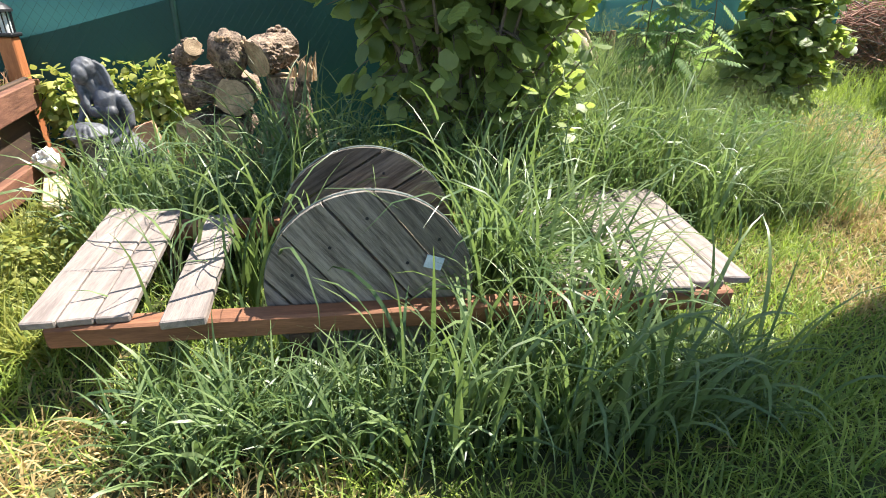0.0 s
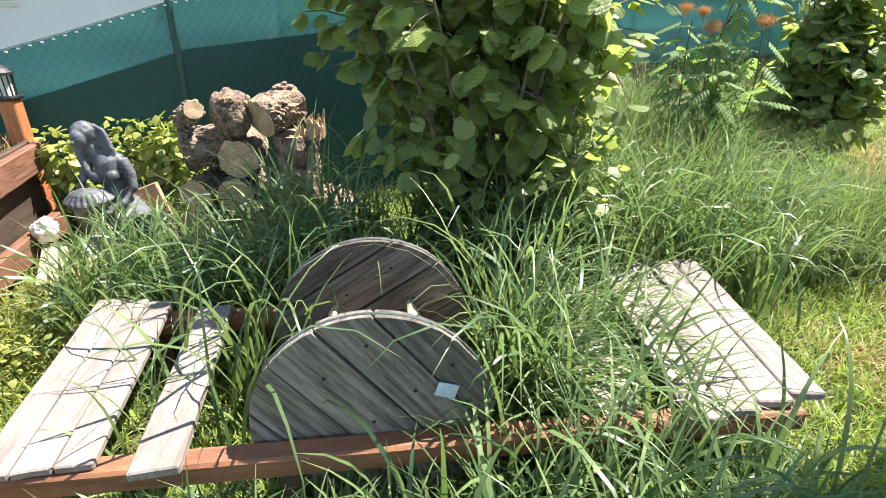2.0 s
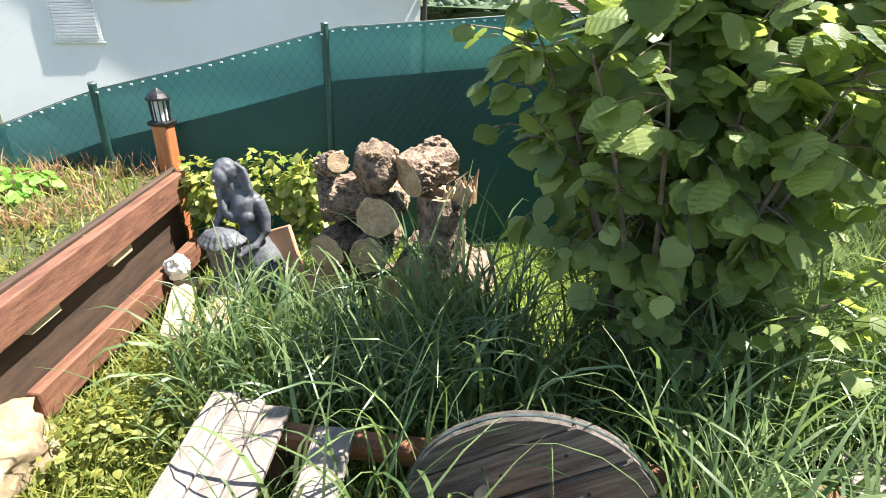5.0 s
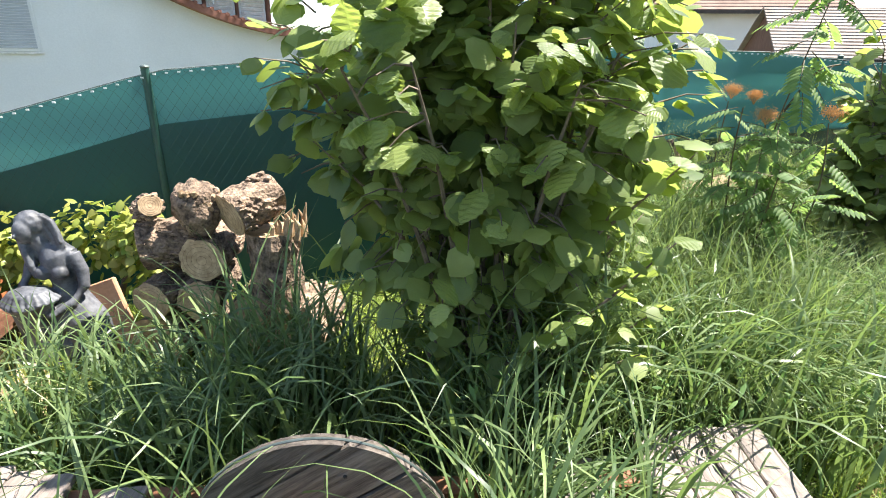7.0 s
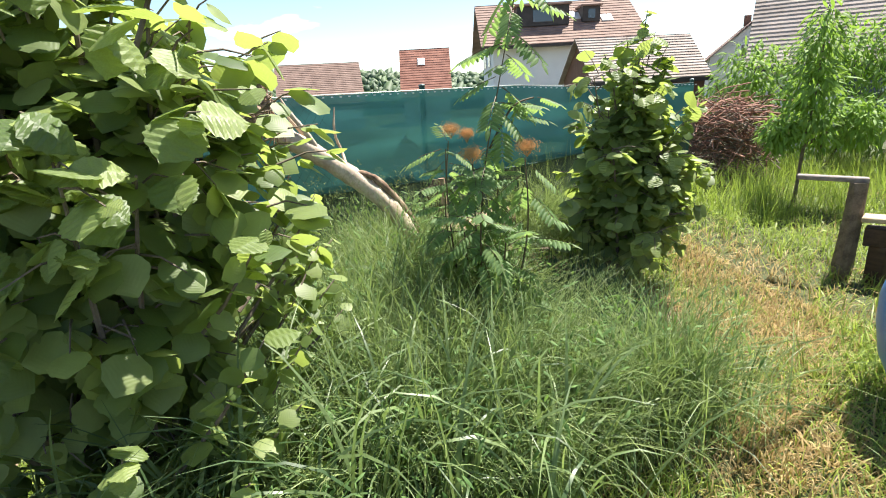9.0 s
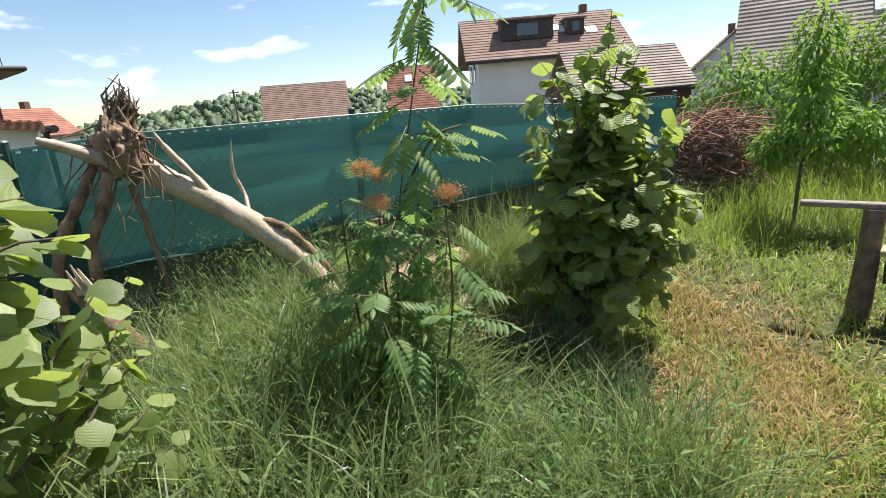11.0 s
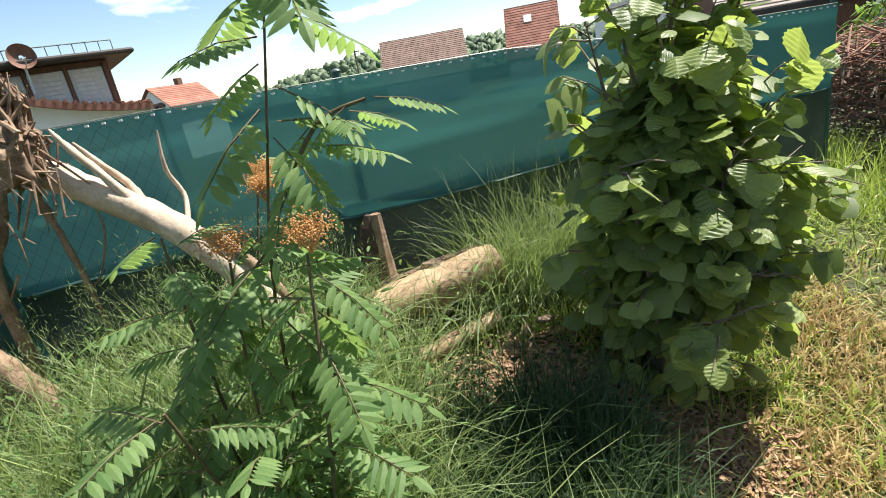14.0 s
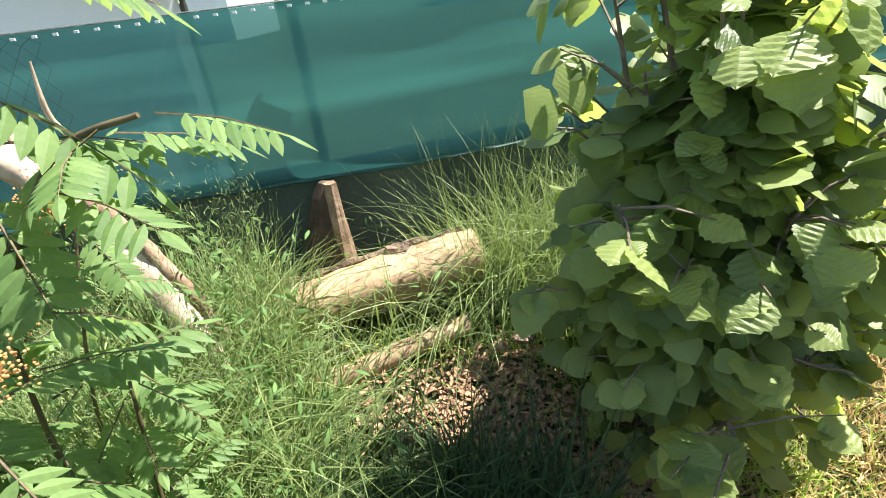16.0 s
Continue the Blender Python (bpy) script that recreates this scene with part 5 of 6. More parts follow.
# ---------------------------------------------------------------- houses beyond the fence
def gable_house(name, centre, length, depth, yaw, eave, ridge, wall, roof, label, over=0.35, windows=(), dormers=(), skylights=(), courses=14, chimney=None):
    """A house whose ridge runs along its own x; yaw turns it. windows: (side, x, z, w, h) on the long front (y = -depth / 2) or a gable."""
    t = thing(name, (*centre, 0), label, "house")
    R = Matrix.Translation((*centre, 0)) @ Matrix.Rotation(radians(yaw), 4, "Z")
    L, D = length / 2, depth / 2

    def put(nm, verts, faces, mat, parent=t, lab=""):
        return Build().add([R @ Vector(p) for p in verts], faces).link(nm, mat, parent, lab)

    b = [(-L, -D, -4), (L, -D, -4), (L, D, -4), (-L, D, -4), (-L, -D, eave), (L, -D, eave), (L, D, eave), (-L, D, eave), (-L, 0, ridge - 0.1), (L, 0, ridge - 0.1)]
    body = put("wall", b, [(0, 1, 5, 4), (1, 2, 6, 9, 5), (2, 3, 7, 6), (3, 0, 4, 8, 7), (4, 5, 9, 8), (6, 7, 8, 9)], wall)
    slope = math.hypot(D, ridge - eave)
    for side in (-1, 1):
        for k in range(courses):
            u0, u1 = k / courses, (k + 1.15) / courses
            def at(x, u, up):
                y = side * (D + over) * (1 - u)
                z = (eave - (ridge - eave) * over / D) + (ridge - eave) * (1 + over / D) * u + up
                return R @ Vector((x, y, z))
            X = L + over
            hi, lo = 0.10, 0.03
            vs = [at(-X, u0, hi), at(X, u0, hi), at(X, u1, lo + 0.02), at(-X, u1, lo + 0.02), at(-X, u0, 0), at(X, u0, 0), at(X, u1, 0), at(-X, u1, 0)]
            Build().add(vs, [(0, 1, 2, 3), (4, 7, 6, 5), (0, 4, 5, 1), (1, 5, 6, 2), (2, 6, 7, 3), (3, 7, 4, 0)]).link("tile_course", roof, t)
    put("fascia", [(-L - over, -D - over - 0.03, eave - (ridge - eave) * over / D - 0.15), (L + over, -D - over - 0.03, eave - (ridge - eave) * over / D - 0.15), (L + over, -D - over - 0.03, eave - (ridge - eave) * over / D + 0.04), (-L - over, -D - over - 0.03, eave - (ridge - eave) * over / D + 0.04), (-L - over, -D - over + 0.05, eave - (ridge - eave) * over / D - 0.15), (L + over, -D - over + 0.05, eave - (ridge - eave) * over / D - 0.15), (L + over, -D - over + 0.05, eave - (ridge - eave) * over / D + 0.04), (-L - over, -D - over + 0.05, eave - (ridge - eave) * over / D + 0.04)], [(0, 1, 2, 3), (4, 7, 6, 5), (0, 4, 5, 1), (3, 2, 6, 7), (0, 3, 7, 4), (1, 5, 6, 2)], M["dark_trim"])
    turn = R.to_3x3()
    for side, x, z, w, h, pane in windows:
        p, size, dirn = ((x, -D - 0.02, z), (w, 0.08, h), (0, -0.05, 0)) if side == "front" else ((-L - 0.02, x, z), (0.08, w, h), (-0.05, 0, 0)) if side == "left" else ((L + 0.02, x, z), (0.08, w, h), (0.05, 0, 0))
        win = Build().box(R @ Vector(p), [s + (0.12 if s != 0.08 else 0) for s in size], turn, 0.01).link("window", M["white_plastic"], t)
        Build().box(R @ (Vector(p) + Vector(dirn)), size, turn, 0).link("pane", pane, win)
    for x, u, w, h in dormers:
        z = eave + (ridge - eave) * u
        y = -D * (1 - u)
        dm = Build().box(R @ Vector((x, y + 0.5, z + h / 2)), (w, 1.6, h), turn, 0.02).link("dormer", M["dark_trim"], t)
        Build().box(R @ Vector((x, y - 0.32, z + h * 0.5)), (w * 0.4, 0.06, h * 0.6), turn, 0).link("pane", M["glass"], dm)
        Build().box(R @ Vector((x, y + 0.45, z + h + 0.05)), (w + 0.3, 1.9, 0.12), turn, 0.02).link("dormer_roof", roof, dm)
    for x, u in skylights:
        m = turn @ Matrix.Rotation(math.atan2(ridge - eave, D), 3, "X")
        Build().box(R @ Vector((x, -D * (1 - u), eave + (ridge - eave) * u + 0.12)), (0.8, 0.9, 0.08), m, 0.01).link("skylight", M["white_plastic"], t)
    if chimney:
        Build().box(R @ Vector((chimney[0], 0.2, ridge + 0.2)), (0.5, 0.5, 0.8), turn, 0.02).link("chimney", M["brown_board"], t)
    return t


gable_house("small_white_house", (-14.6, 52.0), 5.0, 4.6, 62, 1.6, 3.5, M["plaster"], M["roof_red"], "small far white house with a gable and grey chimneys", 0.25, windows=(("left", 0.0, 1.3, 0.8, 0.9, M["glass"]),), courses=14, chimney=(0.8,))
gable_house("red_roof_house", (19.5, 62.5), 5.0, 7.0, -17, 0.9, 5.6, M["plaster"], M["roof_red"], "far white house with a steep red tiled roof", 0.3, skylights=((-0.4, 0.7),), courses=20)
gable_house("row_house", (7.8, 65.0), 8.6, 7.5, -5, 0.6, 4.6, M["plaster"], M["roof_brown"], "far low house with a brown tiled roof", 0.3, courses=22)
gable_house("dormer_house", (22.8, 40.0), 9.6, 8.4, -18, 4.4, 7.0, M["plaster"], M["roof_brown"], "large white house with brown roof, dormer and dark eaves", 0.9, windows=(("left", -2.0, 3.3, 1.0, 1.2, M["glass"]), ("left", 1.4, 3.3, 1.0, 1.2, M["glass"])), dormers=((-1.2, 0.3, 3.6, 1.3), (2.2, 0.35, 1.2, 1.0)), skylights=((0.9, 0.55), (1.6, 0.5), (3.4, 0.4)), courses=16, chimney=(3.6,))
gable_house("tiled_shed", (20.0, 26.6), 5.8, 4.0, -10, 1.5, 3.4, M["brown_board"], M["roof_grey"], "brown boarded shed with a pale grey tiled roof", 0.25, courses=16)
gable_house("grey_gable_house", (40.0, 38.0), 5.0, 6.0, 50, 2.6, 5.2, M["grey_wall"], M["roof_brown"], "small far grey house with a pointed gable", 0.3, windows=(("left", 0.5, 2.9, 0.7, 1.0, M["glass"]),), chimney=(1.0,))
gable_house("big_roof_house", (27.6, 18.6), 10.0, 9.0, -51, 2.1, 7.4, M["grey_wall"], M["roof_grey"], "grey house with a large steep brownish tiled roof", 0.5, windows=(("front", -1.5, 0.9, 1.2, 1.2, M["glass"]), ("front", 1.5, 0.9, 1.2, 1.2, M["glass"])), skylights=((-0.6, 0.3),), courses=36)


WINDOWS = ((6.38, 1.02, 0.62, 0.85), (4.97, 1.72, 0.85, 0.8))


def build_white_house():
    """The white house right behind the fence: its long plastered wall, swept verge, lower tiled roof and glazed upper storey."""
    A, B = Vector((-1.76, 14.2, 0)), Vector((-8.4, 10.1, 0))
    d = (B - A).normalized()
    nrm = Vector((-d.y, d.x, 0))
    if nrm.y > 0:
        nrm = -nrm
    t = thing("white_house", A, "white plastered house with grey roller shutters and red tiled roof", "house")
    m = Matrix((d, nrm, Vector((0, 0, 1)))).transposed()
    LEN = (B - A).length

    def at(u, z, off=0.0):
        return A + d * u + nrm * off + Vector((0, 0, z))

    def verge(u):
        return 1.62 + 0.06 * u + 0.078 * u * u if u < 5 else 3.87 + 0.84 * (u - 5)

    us = np.linspace(0, LEN, 30)
    b = Build()
    ring = [at(u, -4.0) for u in us] + [at(u, verge(u)) for u in us[::-1]]
    n = len(us)
    faces = [(i, i + 1, 2 * n - 2 - i, 2 * n - 1 - i) for i in range(n - 1)]
    b.add(ring, faces)
    b.add([p - nrm * 0.3 for p in ring], [tuple(reversed(f)) for f in faces])
    b.add([at(0, -4), at(0, verge(0)), at(0, verge(0), -7), at(0, -4, -7)], [(0, 1, 2, 3)])
    b.add([at(LEN, -4), at(LEN, verge(LEN)), at(LEN, verge(LEN), -7), at(LEN, -4, -7)], [(3, 2, 1, 0)])
    b.link("wall", M["plaster"], t)
    v = Build()
    ring = [q for u in us for q in (at(u, verge(u) - 0.02, 0.3), at(u, verge(u) + 0.10, 0.3), at(u, verge(u) + 0.10, -6.7), at(u, verge(u) - 0.02, -6.7))]
    v.add(ring, [(4 * i + a, 4 * i + 4 + a, 4 * i + 4 + (a + 1) % 4, 4 * i + (a + 1) % 4) for i in range(n - 1) for a in range(4)])
    v.link("roof", M["roof_red"], t)
    rows = Build()
    for k in range(22):
        u = 0.05 + k * 0.14
        rows.tube([at(u, verge(u) + 0.11, 0.32), at(u, verge(u) + 0.11, -6.6)], 0.035, 6)
    tagged(rows.link("tile_row", M["roof_red"], t), kind="stuff")
    Build().tube([at(-0.12, 1.60, 0.4), at(-0.12, 1.60, -7)], 0.07, 10).link("gutter", M["dark_trim"], t, "dark gutter at the eave")
    Build().tube([at(-0.06, 1.55, 0.1), at(-0.06, -3.5, 0.1)], 0.05, 10).link("downpipe", M["dark_trim"], t)
    for u, z, w, h in WINDOWS:
        c = at(u, z, 0.0)
        fr = Build().box(c + nrm * 0.02, (w + 0.1, 0.05, h + 0.1), m, 0.01).link("window", M["plaster"], t)
        for k in range(20):
            Build().box(c + nrm * 0.052 + Vector((0, 0, -h / 2 + (k + 0.5) * h / 20)), (w, 0.016, h / 20 - 0.006), m, 0.003).link("slat", M["shutter"], fr)
        Build().box(at(u, z - h / 2 - 0.07, 0.02), (w + 0.16, 0.05, 0.035), m, 0.006).link("sill", M["white_stone"], fr)
    # glazed upper storey set back over the lower roof
    up = Build().box(at(1.65, 2.0, -2.4), (2.5, 4.2, 1.2), m, 0.02).link("upper_storey", M["brown_board"], t)
    for k in range(3):
        win = Build().box(at(0.80 + 0.62 * k, 2.12, -0.29), (0.55, 0.05, 0.72), m, 0.01).link("window", M["white_plastic"], up)
        for q in range(9):
            Build().box(at(0.80 + 0.62 * k, 1.81 + 0.078 * q, -0.255), (0.46, 0.02, 0.064), m, 0.004).link("blind_slat", M["white_stone"], win)
        Build().box(at(0.49 + 0.62 * k, 2.12, -0.27), (0.06, 0.08, 0.85), m, 0.01).link("timber", M["brown_board"], up)
    Build().box(at(1.55, 2.64, -2.2), (3.1, 5.0, 0.09), m, 0.03).link("upper_roof", M["dark_trim"], up)
    rail = Build().tube([at(0.3, 2.86, 0.1), at(2.9, 2.86, 0.1)], 0.012, 6)
    for k in range(14):
        rail.tube([at(0.3 + 0.2 * k, 2.66, 0.1), at(0.3 + 0.2 * k, 2.86, 0.1)], 0.008, 5)
    rail.link("roof_railing", M["galvanised"], up, "thin grey metal railing on the flat roof")


build_white_house()


def build_dish():
    c = Vector((-3.0, 13.05, 2.72))
    t = thing("satellite_dish", c, "dark satellite dish on a pale bracket by the upper windows", "satellite dish")
    ax = Vector((0.62, -0.76, 0.2)).normalized()
    pts = [c + ax * h for h in (-0.07, -0.055, -0.02, 0.02)]
    Build().tube(pts, [0.04, 0.11, 0.17, 0.205], 28, False).link("bowl", M["brown_board"], t, smooth=True)
    Build().tube([c - ax * 0.06, c - ax * 0.06 + Vector((-0.05, 0.06, -0.55))], 0.02, 8).link("bracket", M["shutter"], t, "pale metal bracket")
    Build().tube([c + Vector((0, 0, -0.2)) - ax * 0.02, c + ax * 0.26 + Vector((0, 0, -0.1))], 0.01, 6).link("arm", M["shutter"], t)


build_dish()


def build_utility_pole():
    t = thing("utility_pole", (0.5, 62.2, -2), "far grey utility pole standing before the wooded hill", "pole")
    Build().tube([(0.5, 62.2, -2.6), (0.5, 62.2, 4.4)], [0.13, 0.09], 8).link("shaft", M["twig"], t)
    Build().box((0.5, 62.2, 4.1), (1.0, 0.1, 0.1), None, 0.01).link("crossarm", M["twig"], t)


build_utility_pole()


def build_near_house():
    """An unseen plain house added to cast the shadow over the near lawn."""
    turn = Matrix.Rotation(radians(16.7), 3, "Z")
    c = Vector((4.75, 3.50, 4.45)) + turn @ Vector((4.5, -2.6, 0))
    b = Build().box(c, (9.0, 5.2, 9.7), turn, 0.02)
    tagged(b.link("wall_house", M["grey_wall"], None, at=(c.x, c.y, 0)), "unseen plain house wall added to shade the near lawn", "wall", kind="structure")


build_near_house()


# ---------------------------------------------------------------- wooded hill
def build_hill():
    prof = ([-160, -60, -30, -21, -7, 0, 24, 38, 60, 120, 200], [1.0, 1.8, 2.0, 2.6, 5.0, 5.9, 5.6, 3.8, 4.0, 4.5, 3.0])
    xs, ys = np.linspace(-160, 200, 73), np.linspace(92, 180, 12)
    gx, gy = np.meshgrid(xs, ys)
    h = np.interp(gx, *prof) * smoothstep(90, 118, gy) * 0.9 * (1 + 0.004 * (gy - 118)) - 0.3
    v = np.stack([gx, gy, h], -1).reshape(-1, 3)
    n = len(xs)
    i = (np.arange(len(ys) - 1)[:, None] * n + np.arange(n - 1)).ravel()
    hill = array_mesh("hill", v, np.stack([i, i + 1, i + n + 1, i + n], -1), M["far_leaf"], smooth=True)
    tagged(hill, "distant green wooded hillside", "hill", kind="structure")
    rng = random.Random(4)
    crowns = []
    for k in range(5):
        bm = bmesh.new()
        bmesh.ops.create_icosphere(bm, subdivisions=2, radius=1.0)
        crowns.append((np.array([tuple(v.co * (1 + 0.9 * noise.fractal(v.co * 2.6 + Vector((k * 3.1, 0, 0)), 0.7, 2.2, 4))) for v in bm.verts]), np.array([[v.index for v in f.verts] for f in bm.faces])))
        bm.free()
    vs, fs, o = [], [], 0
    for k in range(3400):
        x, y = rng.uniform(-90, 100), rng.uniform(93, 130)
        z = float(np.interp(x, *prof) * smoothstep(90, 118, y)) * 0.9 - 0.8
        r = rng.uniform(0.3, 0.95)
        cv, cf = crowns[k % 5]
        w = rng.uniform(0, 6.28)
        rot = np.array([[math.cos(w), -math.sin(w), 0], [math.sin(w), math.cos(w), 0], [0, 0, rng.uniform(0.9, 1.6)]])
        vs.append(cv @ rot.T * r + np.array([x, y, z + 0.4 * r]))
        fs.append(cf + o)
        o += len(cv)
    ob = array_mesh("far_wood", np.concatenate(vs), np.concatenate(fs), M["far_leaf"])
    tagged(ob, "dense far woodland on the hill", "trees", kind="stuff")


build_hill()


# ---------------------------------------------------------------- grasses
def blades(name, label, category, x, y, length, width, tilt, bend, segs, mat, rng, z=None, azim=None, power=1.6):
    n = len(x)
    az = rng.uniform(0, 2 * np.pi, n) if azim is None else azim
    u = np.linspace(0, 1, segs + 1)
    th = tilt[:, None] + bend[:, None] * u[None] ** power
    step = length[:, None] / segs
    hx = np.concatenate([np.zeros((n, 1)), np.cumsum(np.sin(th[:, 1:]) * step, 1)], 1)
    hz = np.concatenate([np.zeros((n, 1)), np.cumsum(np.cos(th[:, 1:]) * step, 1)], 1)
    cx = x[:, None] + hx * np.cos(az)[:, None]
    cy = y[:, None] + hx * np.sin(az)[:, None]
    cz = (ground_z(x, y) if z is None else z)[:, None] + hz - 0.01
    w = width[:, None] * np.clip(1.02 - u[None] ** 2.2, 0.04, 1) * (0.6 + 0.4 * np.minimum(1, u[None] * 4)) / 2
    tw = rng.uniform(-0.9, 0.9, n)[:, None] * (0.3 + u[None])
    sx = -np.sin(az)[:, None] * np.cos(tw)
    sy = np.cos(az)[:, None] * np.cos(tw)
    sz = np.sin(tw)
    a = np.stack([cx - sx * w, cy - sy * w, cz - sz * w], -1)
    b = np.stack([cx + sx * w, cy + sy * w, cz + sz * w], -1)
    v = np.stack([a, b], 2).reshape(n, -1, 3)
    k = np.arange(segs)
    q = np.stack([2 * k, 2 * k + 1, 2 * k + 3, 2 * k + 2], -1)
    quads = (q[None] + (np.arange(n) * 2 * (segs + 1))[:, None, None]).reshape(-1, 4)
    ob = array_mesh(name, v.reshape(-1, 3), quads, mat, smooth=True)
    return tagged(ob, label, category, kind="stuff")


def scatter(rng, n, x0, x1, y0, y1, keep):
    x, y = rng.uniform(x0, x1, n), rng.uniform(y0, y1, n)
    m = rng.random(n) < keep(x, y)
    return x[m], y[m]


def in_box(x, y, x0, x1, y0, y1, soft=0.06):
    return smoothstep(x0 - soft, x0 + soft, x) * (1 - smoothstep(x1 - soft, x1 + soft, x)) * smoothstep(y0 - soft, y0 + soft, y) * (1 - smoothstep(y1 - soft, y1 + soft, y))


def clumpy(x, y, f, seed):
    return 0.5 + 0.25 * (np.sin(f * x + seed) * np.cos(f * 1.3 * y + 2 * seed) + np.sin(2.3 * f * x - 1.7 * f * y + seed * 3))


def fence_off(x, y):
    return -((x - FA.x) * FN.x + (y - FA.y) * FN.y)


def boards_clear(x, y):
    """Nothing grows up through the boards, the reel's flanges or the drum."""
    hit = in_box(x, y, -0.70, -0.36, 2.28, 3.15, 0.01) + in_box(x, y, -0.31, -0.15, 2.26, 3.03, 0.01) + in_box(x, y, 1.17, 1.68, 2.26, 3.18, 0.01) + in_box(x, y, 0.91, 1.09, 2.35, 3.1, 0.01)
    hit = hit + in_box(x, y, 0.0, 0.66, 2.18, 2.73, 0.02) + in_box(x, y, -0.62, 1.58, 2.34, 2.41, 0.01) + in_box(x, y, -0.62, 1.58, 2.98, 3.06, 0.01)
    return 1 - np.clip(hit, 0, 1)


def tall_zone(x, y):
    z = in_box(x, y, -0.95, 1.5, 3.08, 3.75, 0.12) + in_box(x, y, 0.38, 1.15, 1.85, 2.25, 0.12) * 0.9 + in_box(x, y, 0.66, 1.15, 2.3, 3.1, 0.1) * 1.1
    z = z + in_box(x, y, -0.6, 0.1, 2.4, 3.1, 0.08) * 0.5 + in_box(x, y, 1.2, 2.1, 3.15, 4.1, 0.25) * 0.8 + in_box(x, y, 0.8, 1.6, 1.8, 2.3, 0.15) * 0.12 + in_box(x, y, 1.7, 2.2, 3.6, 4.4, 0.2) * 0.4
    return np.clip(z, 0, 1)


def weed_zone(x, y):
    off = fence_off(x, y)
    z = in_box(x, y, 1.2, 3.15, 3.5, 5.6, 0.25) * smoothstep(0.05, 0.2, off)
    hole = in_box(x, y, 3.15, 4.0, 4.2, 5.3, 0.15) + 0.97 * in_box(x, y, 2.55, 3.4, 3.9, 5.1, 0.12) + 0.92 * in_box(x, y, 2.3, 3.3, 5.0, 5.7, 0.1)
    return np.clip(z - hole, 0, 1)


def lawn_zone(x, y):
    off = fence_off(x, y)
    z = smoothstep(0.02, 0.15, off) * (1 - 0.8 * np.clip(tall_zone(x, y) + weed_zone(x, y), 0, 1))
    z = z * (1 - 0.75 * in_box(x, y, 3.2, 3.75, 4.35, 5.1, 0.2)) * (1 - 0.97 * in_box(x, y, 2.5, 3.3, 3.85, 5.3, 0.12)) * smoothstep(-1.5, -1.3, x + (4.42 - y) * -0.1287)
    return np.clip(z, 0, 1)


def dryness(x, y):
    d = 1.7 * np.exp(-(((x + 0.3) / 0.5) ** 2 + ((y - 1.85) / 0.38) ** 2)) + 0.8 * np.exp(-(((x - 3.3) / 0.4) ** 2 + ((y - 3.75) / 0.5) ** 2)) + 0.9 * np.exp(-(((x - 2.35) / 0.3) ** 2 + ((y - 2.75) / 0.3) ** 2)) + 0.7 * np.exp(-(((x - 4.7) / 0.5) ** 2 + ((y - 5.1) / 0.4) ** 2))
    d = d + 0.75 * np.exp(-(((x - 4.3) / 0.7) ** 2 + ((y - 4.2) / 0.55) ** 2)) + 0.7 * np.exp(-(((x - 2.9) / 0.45) ** 2 + ((y - 3.3) / 0.6) ** 2)) + 1.2 * np.exp(-(((x - 3.65) / 0.4) ** 2 + ((y - 4.35) / 0.35) ** 2)) + 0.8 * np.exp(-(((x - 4.6) / 0.5) ** 2 + ((y - 4.9) / 0.4) ** 2))
    return np.clip(d * (0.55 + clumpy(x, y, 4.0, 1.0)) + 0.45 * (clumpy(x, y, 2.3, 3.0) - 0.52), 0, 0.9)


